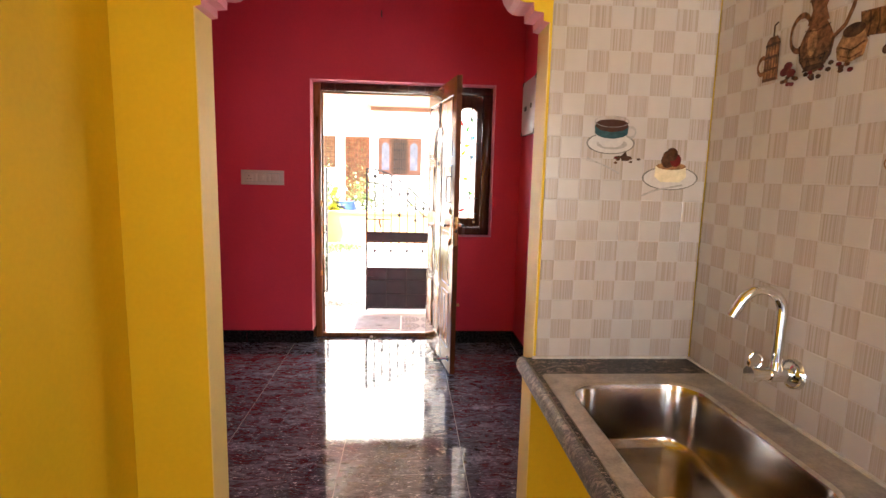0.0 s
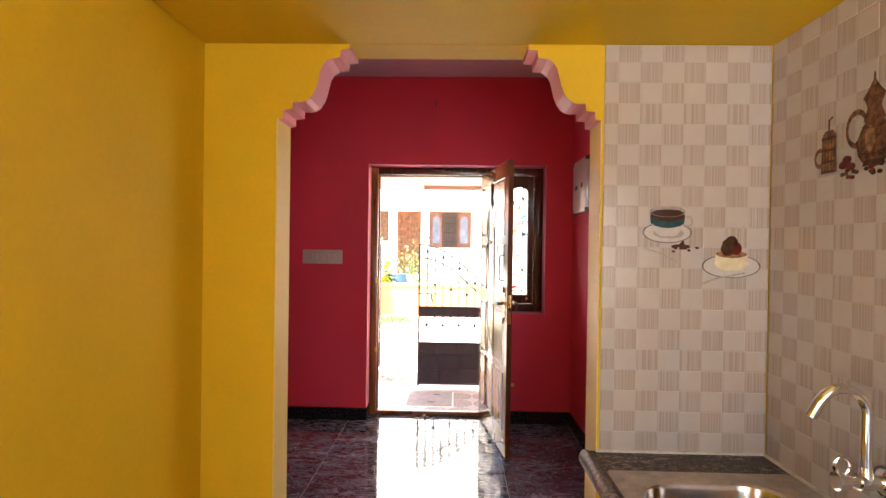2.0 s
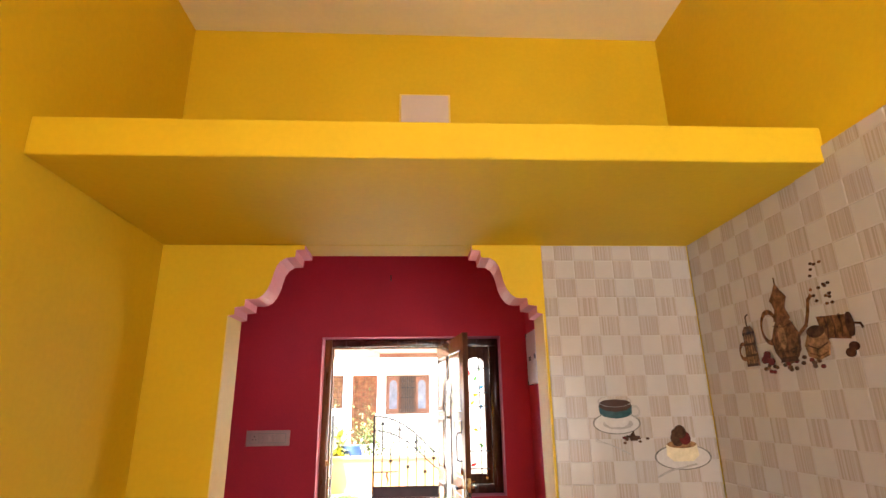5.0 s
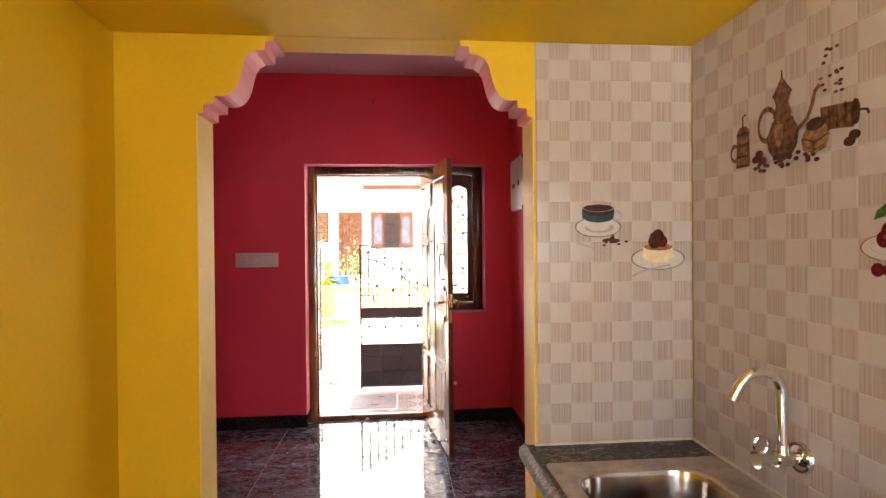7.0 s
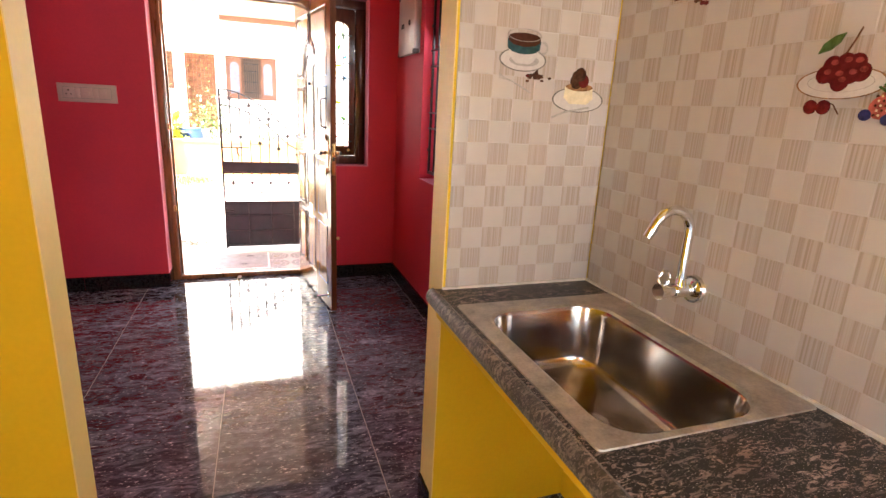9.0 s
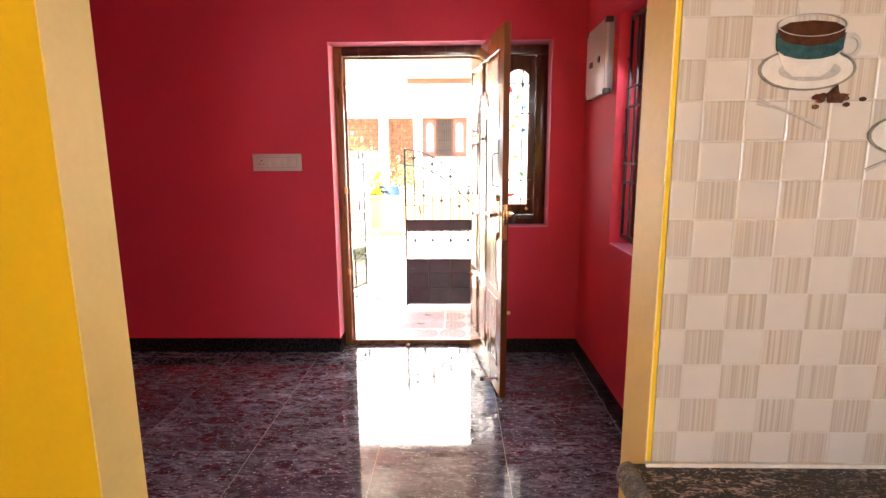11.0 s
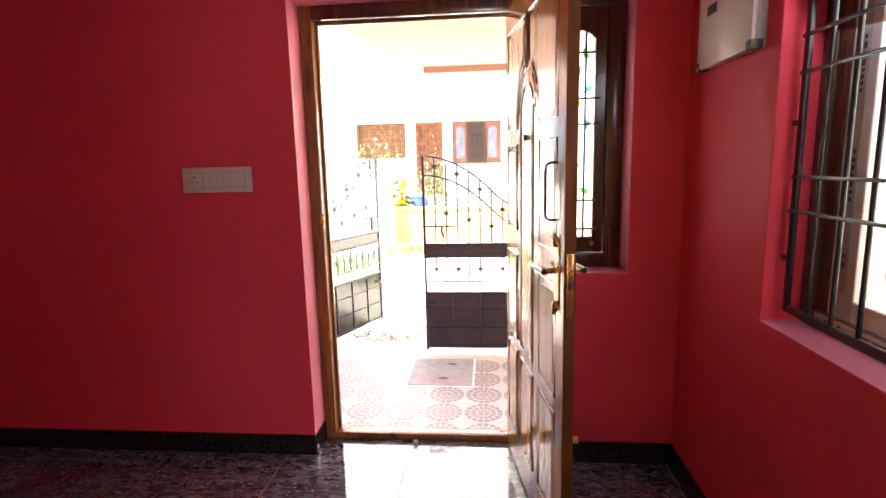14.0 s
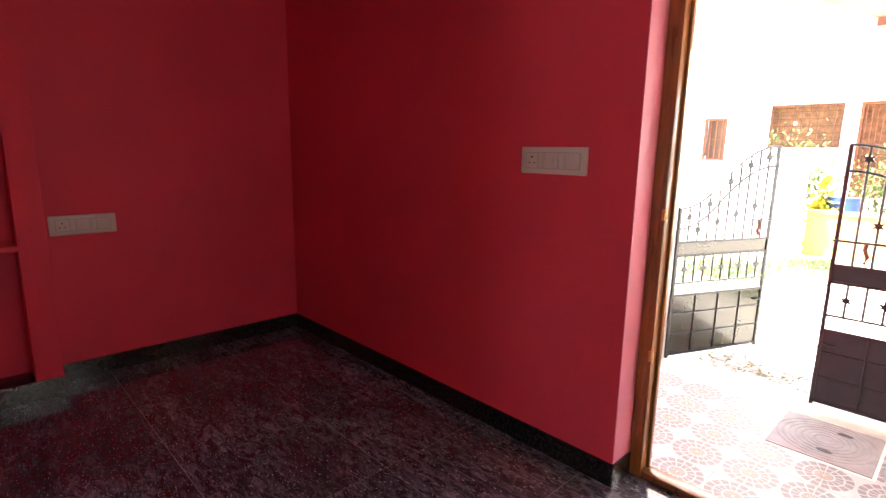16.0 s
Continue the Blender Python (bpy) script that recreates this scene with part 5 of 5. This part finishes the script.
def house_opposite():
    Y = 17.0
    h = thing("house", "white painted house across the road with brown window grilles", "house", (0, 0, 0))
    holes = ((-4.98, -4.42, 1.26, 2.34), (-3.47, -2.03, 1.60, 2.60), (-1.74, -0.955, 0.52, 2.60), (-0.68, 0.71, 1.40, 2.60), (1.5, 2.9, 1.2, 2.6))
    xs = [-9.0] + [v for q in holes for v in q[:2]] + [9.0]
    for i in range(0, len(xs), 2):
        part("pier", *box_bm((xs[i], xs[i + 1], Y, Y + 0.25, GZ - 0.012, 2.75), WHITEWASH), h)
    for x0, x1, z0, z1 in holes:
        part("wall_panel", *box_bm((x0, x1, Y, Y + 0.25, GZ - 0.012, z0), WHITEWASH), h)
        part("lintel", *box_bm((x0, x1, Y, Y + 0.25, z1, 2.75), WHITEWASH), h)
    # carried up to an assumed height so the floor mirrors white, not blue sky
    part("upper_wall_raised", *box_bm((-9, 9, Y + 0.02, Y + 0.3, 2.90, 9.5), WHITEWASH), h)
    part("sunshade", *box_bm((-9, 9, Y - 0.75, Y + 0.3, 2.75, 2.90), WHITEWASH), h)
    part("parapet", *box_bm((-9, 9, Y - 0.75, Y - 0.65, 2.90, 3.75), WHITEWASH), h)
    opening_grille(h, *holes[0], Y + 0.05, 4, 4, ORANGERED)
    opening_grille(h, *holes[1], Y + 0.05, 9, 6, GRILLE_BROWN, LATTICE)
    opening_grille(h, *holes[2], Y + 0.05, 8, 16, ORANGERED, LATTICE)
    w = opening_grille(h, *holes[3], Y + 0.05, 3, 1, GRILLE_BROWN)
    for k in range(1, 8):
        boxpart("bar", (-0.22 + 0.46 * k / 8 - 0.008, -0.22 + 0.46 * k / 8 + 0.008, Y + 0.07, Y + 0.09, 1.45, 2.55), IRON, w)
    for z in (1.6, 1.9, 2.2, 2.4):
        boxpart("cross_bar", (-0.22, 0.24, Y + 0.065, Y + 0.07, z, z + 0.015), IRON, w)
    for x0, x1 in ((-0.63, -0.26), (0.28, 0.66)):
        sh = part("shutter", *box_bm((x0, x1, Y + 0.03, Y + 0.055, 1.46, 2.54), GRILLE_BROWN), w)
        bm = bmesh.new()
        xm = (x0 + x1) / 2
        prism(bm, [(xm - 0.12, 1.56), (xm + 0.12, 1.56)] + [(xm + 0.12 * math.cos(radians(15 * k)), 2.30 + 0.14 * math.sin(radians(15 * k))) for k in range(13)], "y", Y + 0.02, Y + 0.034)
        part("pane", bm, GLASSBLUE, sh, "arched grey blue pane")
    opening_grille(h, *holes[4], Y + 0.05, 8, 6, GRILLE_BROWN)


ORANGERED = mat("rust_red_grille", (0.22, 0.06, 0.022), 0.5, vary=0.25, scale=6, fine=40, bump=0.05)
GLASSBLUE = mat("grey_blue_shutter_glass", (0.12, 0.14, 0.18), 0.15, vary=0.2, scale=3, fine=30, bump=0)


def street_walls():
    bm = bmesh.new()
    box(bm, -2.75, -1.86, 13.5, 13.68, GZ - 0.012, 1.28)
    box(bm, -2.80, -1.82, 13.46, 13.72, 1.28, 1.35)
    setting("street_wall_white", bm, WHITEWASH, "white painted wall across the road", "wall")
    bm = bmesh.new()
    box(bm, -1.86, 3.2, 14.0, 14.18, GZ - 0.012, 0.36)
    box(bm, -1.86, 3.2, 13.97, 14.21, 0.36, 0.42)
    setting("street_wall_orange", bm, ORANGE, "orange painted low garden wall across the road", "wall")
    d = thing("water_drum", "blue plastic water drum behind the garden wall", "drum", (-1.45, 14.7, GZ - 0.012))
    bm = bmesh.new()
    loft(bm, [[(r * math.cos(k * math.tau / 20), r * math.sin(k * math.tau / 20), z) for k in range(20)] for r, z in ((0.26, 0), (0.29, 0.1), (0.30, 0.45), (0.31, 0.47), (0.30, 0.5), (0.29, 0.95), (0.25, 1.05), (0.0, 1.06))], cap=False)
    part("shell", bm, BLUEDRUM, d, smooth=True)
    bm = bmesh.new()
    bmesh.ops.create_cone(bm, cap_ends=True, segments=20, radius1=0.27, radius2=0.26, depth=0.04, matrix=Matrix.Translation((0, 0, 1.06)))
    part("lid", bm, BLUEDRUM, d)


def leaf_quad(bm, p, d, size, w, bend=0.3):
    d = d.normalized()
    s = d.cross(Vector((0, 0, 1)))
    s = s.normalized() if s.length > 0.01 else Vector((1, 0, 0))
    mid = p + d * size * 0.5 + Vector((0, 0, -bend * size * 0.12))
    tip = p + d * size + Vector((0, 0, -bend * size * 0.5))
    v = [bm.verts.new(q) for q in (p, mid + s * w / 2, tip, mid - s * w / 2)]
    bm.faces.new(v)


def shrub(at, radius, height, n, material, size, label, seed, blossoms=0):
    rnd = random.Random(seed)
    t = thing("shrub", label, "shrub", at, "street shrubs")
    bm = bmesh.new()
    tips = []
    for k in range(9):
        a = rnd.uniform(0, math.tau)
        top = Vector((radius * 0.7 * math.cos(a) * rnd.random(), radius * 0.7 * math.sin(a) * rnd.random(), height * rnd.uniform(0.55, 0.9)))
        sweep(bm, [(0, 0, 0), tuple(top * 0.5 + Vector((0, 0, height * 0.1))), tuple(top)], [0.02, 0.012, 0.004], 6)
        tips.append(top)
    part("stem", bm, BARK, t)
    bm = bmesh.new()
    for k in range(n):
        c = rnd.choice(tips) * rnd.uniform(0.5, 1.1) + Vector([rnd.gauss(0, radius * 0.3) for _ in range(3)])
        c.z = max(0.05, c.z)
        leaf_quad(bm, c, Vector((rnd.gauss(0, 1), rnd.gauss(0, 1), rnd.gauss(0.2, 0.7))), size * rnd.uniform(0.6, 1.3), size * 0.4)
    part("crown", bm, material, t)
    if blossoms:
        bm = bmesh.new()
        for k in range(blossoms):
            c = rnd.choice(tips) * rnd.uniform(0.7, 1.15) + Vector([rnd.gauss(0, radius * 0.3) for _ in range(3)])
            bmesh.ops.create_icosphere(bm, subdivisions=1, radius=0.035, matrix=Matrix.Translation(c))
        part("blossoms", bm, WHITEWASH, t, "small pale blossoms")


def grass():
    rnd = random.Random(3)
    bm = bmesh.new()
    for k in range(13000):
        c = rnd.choice(((-1.9, 9.2, 0.5), (-2.4, 10.6, 0.6), (-2.6, 11.7, 0.5), (-2.3, 11.0, 0.5), (-1.5, 12.2, 0.5), (-2.3, 7.6, 0.4), (-1.35, 13.0, 0.35), (1.4, 9.0, 0.4)))
        p = Vector((rnd.gauss(c[0], c[2]), rnd.gauss(c[1], c[2]), GZ - 0.014))
        if p.y < 7.05:
            continue
        leaf_quad(bm, p, Vector((rnd.gauss(0, 0.4), rnd.gauss(0, 0.4), 1)), rnd.uniform(0.05, 0.16), 0.012, 0.5)
    tagged(new("grass", mesh("grass", bm, GRASS)), "patchy green grass along the road", "grass", kind="stuff")


def leaf_litter():
    rnd = random.Random(17)
    bm = bmesh.new()
    for k in range(450):
        c = rnd.choice(((-1.15, 7.35, 0.30), (-0.55, 7.25, 0.22), (-1.3, 8.2, 0.4), (-0.2, 8.6, 0.5), (-1.0, 9.6, 0.6)))
        p = Vector((rnd.gauss(c[0], c[2]), rnd.gauss(c[1], c[2] * 0.5), GZ - 0.008))
        if p.y > 6.98:
            leaf_quad(bm, p, Vector((rnd.gauss(0, 1), rnd.gauss(0, 1), 0.12)), rnd.uniform(0.03, 0.07), 0.022, 0.1)
    tagged(new("leaf_litter", mesh("leaf_litter", bm, LITTER)), "dry fallen leaves scattered on the dusty ground", "fallen leaves", kind="stuff")


LITTER = mat("dry_leaves", (0.16, 0.13, 0.045), 0.7, vary=0.4, scale=9, fine=40, bump=0)
leaf_litter()
cover()
gate_leaf((0.80, 6.80, GZ), 0, True, "black iron gate leaf with stars and a grey sheet panel, closed")
gate_leaf((-1.36, 6.84, GZ), 66, False, "black iron gate leaf with stars and a sheet panel, swung open")
compound_wall()
canopy()
bright_soffit()
neighbour_side()
house_opposite()
street_walls()
shrub((-2.45, 15.2, GZ - 0.012), 0.95, 2.35, 2600, LEAFM, 0.13, "green flowering shrub behind the street wall", 1, 22)
shrub((-0.9, 15.4, GZ - 0.012), 0.7, 2.1, 1500, LEAFM, 0.11, "green leafy shrub in front of the house", 2, 20)
shrub((0.5, 15.2, GZ - 0.012), 0.6, 1.5, 800, LEAFM, 0.11, "green leafy shrub in front of the house", 7, 30)
shrub((-1.72, 14.5, GZ - 0.012), 0.25, 1.4, 120, YLEAF, 0.35, "yellow green broad-leaved plant behind the garden wall", 5)
grass()

# ---- kitchen wall tiles: embossed checks, plain and striped ----
def tile_plain(name, base, line, stripes):
    m = bpy.data.materials.new(name)
    m.use_nodes = True
    n, l = m.node_tree.nodes, m.node_tree.links
    p = n["Principled BSDF"]
    co = n.new("ShaderNodeTexCoord")
    mp = n.new("ShaderNodeMapping")
    mp.inputs["Scale"].default_value = (230, 1, 1.2) if stripes else (14, 14, 14)
    l.new(co.outputs["Object"], mp.inputs["Vector"])
    nz = n.new("ShaderNodeTexNoise")
    nz.inputs["Scale"].default_value, nz.inputs["Detail"].default_value = 1.0, 2
    l.new(mp.outputs["Vector"], nz.inputs["Vector"])
    rg = n.new("ShaderNodeMapRange")
    rg.inputs["From Min"].default_value, rg.inputs["From Max"].default_value = (0.38, 0.58) if stripes else (0.3, 0.8)
    l.new(nz.outputs["Fac"], rg.inputs["Value"])
    mx = n.new("ShaderNodeMix")
    mx.data_type = "RGBA"
    mx.inputs[6].default_value, mx.inputs[7].default_value = (*line, 1), (*base, 1)
    l.new(rg.outputs[0], mx.inputs[0])
    l.new(mx.outputs[2], p.inputs["Base Color"])
    p.inputs["Roughness"].default_value = 0.16
    bp = n.new("ShaderNodeBump")
    bp.inputs["Strength"].default_value, bp.inputs["Distance"].default_value = (0.25, 0.0008) if stripes else (0.1, 0.0006)
    l.new(nz.outputs["Fac"], bp.inputs["Height"])
    l.new(bp.outputs["Normal"], p.inputs["Normal"])
    return m


TILE_A = tile_plain("glazed_tile_plain", (0.485, 0.43, 0.40), (0.455, 0.40, 0.365), False)
TILE_B = tile_plain("glazed_tile_striped", (0.445, 0.385, 0.345), (0.345, 0.278, 0.225), True)
SQW, SQH, NC, NR = 0.0655, 0.0625, 4, 6
wall_tile_shapes = {}


def wall_tile_mesh(w, h):
    """A tile from its lower right corner at the origin, to the left and up; its face looks along -y."""
    bm = bmesh.new()
    box(bm, -w, 0.0, -0.0046, 0.0, 0.0, h)
    for i in range(NC):
        for j in range(NR):
            xa, xb = -min((i + 1) * SQW, w), -i * SQW
            za, zb = j * SQH, min((j + 1) * SQH, h)
            if xb - xa < 0.006 or zb - za < 0.006:
                continue
            a = [bm.verts.new((x, -0.0047, z)) for x, z in ((xa + 0.0007, za + 0.0007), (xb - 0.0007, za + 0.0007), (xb - 0.0007, zb - 0.0007), (xa + 0.0007, zb - 0.0007))]
            up = 0.0056 if (i + j) % 2 == 0 else 0.0053
            b = [bm.verts.new((x, -up, z)) for x, z in ((xa + 0.0028, za + 0.0028), (xb - 0.0028, za + 0.0028), (xb - 0.0028, zb - 0.0028), (xa + 0.0028, zb - 0.0028))]
            c = bm.verts.new(((xa + xb) / 2, -up - 0.0004, (za + zb) / 2))
            fs = [bm.faces.new((a[k], a[(k + 1) % 4], b[(k + 1) % 4], b[k])) for k in range(4)]
            fs += [bm.faces.new((b[k], b[(k + 1) % 4], c)) for k in range(4)]
            for f in fs:
                f.material_index = (i + j) % 2
    return mesh("wall_tile", bm, (TILE_A, TILE_B))


def tile_wall(name, label, origin, turn, length, height_at):
    s = tagged(new(name), label, "wall tiles", kind="structure")
    s.matrix_world = pose(*origin, 0, 0, turn)
    tw, th = NC * SQW, NR * SQH
    i = 0
    while i * tw < length - 0.01:
        w = min(tw, length - i * tw)
        top = height_at(i * tw + w / 2)
        j = 0
        while j * th < top - 0.01:
            h = min(th, top - j * th)
            key = (round(w, 4), round(h, 4))
            if key not in wall_tile_shapes:
                wall_tile_shapes[key] = wall_tile_mesh(w, h)
            t = new("wall_tile", wall_tile_shapes[key])
            t.location = (-i * tw, 0, j * th)
            t.parent = s
            j += 1
        i += 1


tile_wall("wall_tiles_arch", "cream glazed wall tiles with embossed plain and striped checks", (1.174, KY1 - 0.0005, 0.859), 0, 0.500, lambda u: 1.239)
tagged(new("wall_tiles_east"), "cream glazed wall tiles with embossed plain and striped checks", "wall tiles", kind="structure")


def east_tiles():
    s = bpy.data.objects["wall_tiles_east"]
    s.matrix_world = pose(KX1 - 0.004, 0, 0.859, 0, 0, -90)
    tw, th = NC * SQW, NR * SQH
    for i in range(11):
        ya = 1.525 - i * tw
        top = 1.239 if ya - tw > 0.80 else 1.282
        for j in range(4):
            h = min(th, top - j * th)
            key = (round(tw, 4), round(h, 4))
            if key not in wall_tile_shapes:
                wall_tile_shapes[key] = wall_tile_mesh(tw, h)
            t = new("wall_tile", wall_tile_shapes[key])
            t.location = (-ya + tw, 0, j * th)
            t.parent = s


east_tiles()

# ---- floor tiles ----
FT, FTY, FX, FY = 0.611, 0.675, -0.050, 2.280
tile_shapes = {}


def floor_tile(x0, x1, y0, y1):
    key = (round(x1 - x0, 3), round(y1 - y0, 3))
    if key not in tile_shapes:
        bm = bmesh.new()
        box(bm, 0.0018, key[0] - 0.0018, 0.0018, key[1] - 0.0018, -0.01, 0.0)
        tile_shapes[key] = mesh("floor_tile", bm, FLOORTILE)
    t = new("floor_tile", tile_shapes[key])
    t.location = (x0, y0, 0)
    t.parent = floor


for i in range(math.floor((LX0 - FX) / FT), math.ceil((LX1 - FX) / FT)):
    for j in range(math.floor((KY0 - FY) / FTY), math.ceil((NY - 0.02 - FY) / FTY)):
        x0, x1 = max(FX + i * FT, LX0), min(FX + (i + 1) * FT, LX1)
        y0, y1 = max(FY + j * FTY, KY0), min(FY + (j + 1) * FTY, NY - 0.02)
        if x1 - x0 < 0.02 or y1 - y0 < 0.02 or (y1 < LY0 - 0.15 and x1 < KX0 - 0.1):
            continue
        floor_tile(x0, x1, y0, y1)

# ---- porch tiles ----
PT = 0.30
bm = bmesh.new()
box(bm, -PT / 2 + 0.0015, PT / 2 - 0.0015, -PT / 2 + 0.0015, PT / 2 - 0.0015, -0.01, 0.0)
porch_mesh = mesh("porch_tile", bm, ROSETTE)
for i in range(15):
    for j in range(7):
        t = new("porch_tile", porch_mesh)
        t.location = (-2.25 + PT * (i + 0.5), NY + 0.01 + PT * (j + 0.5), GZ)
        t.parent = porch
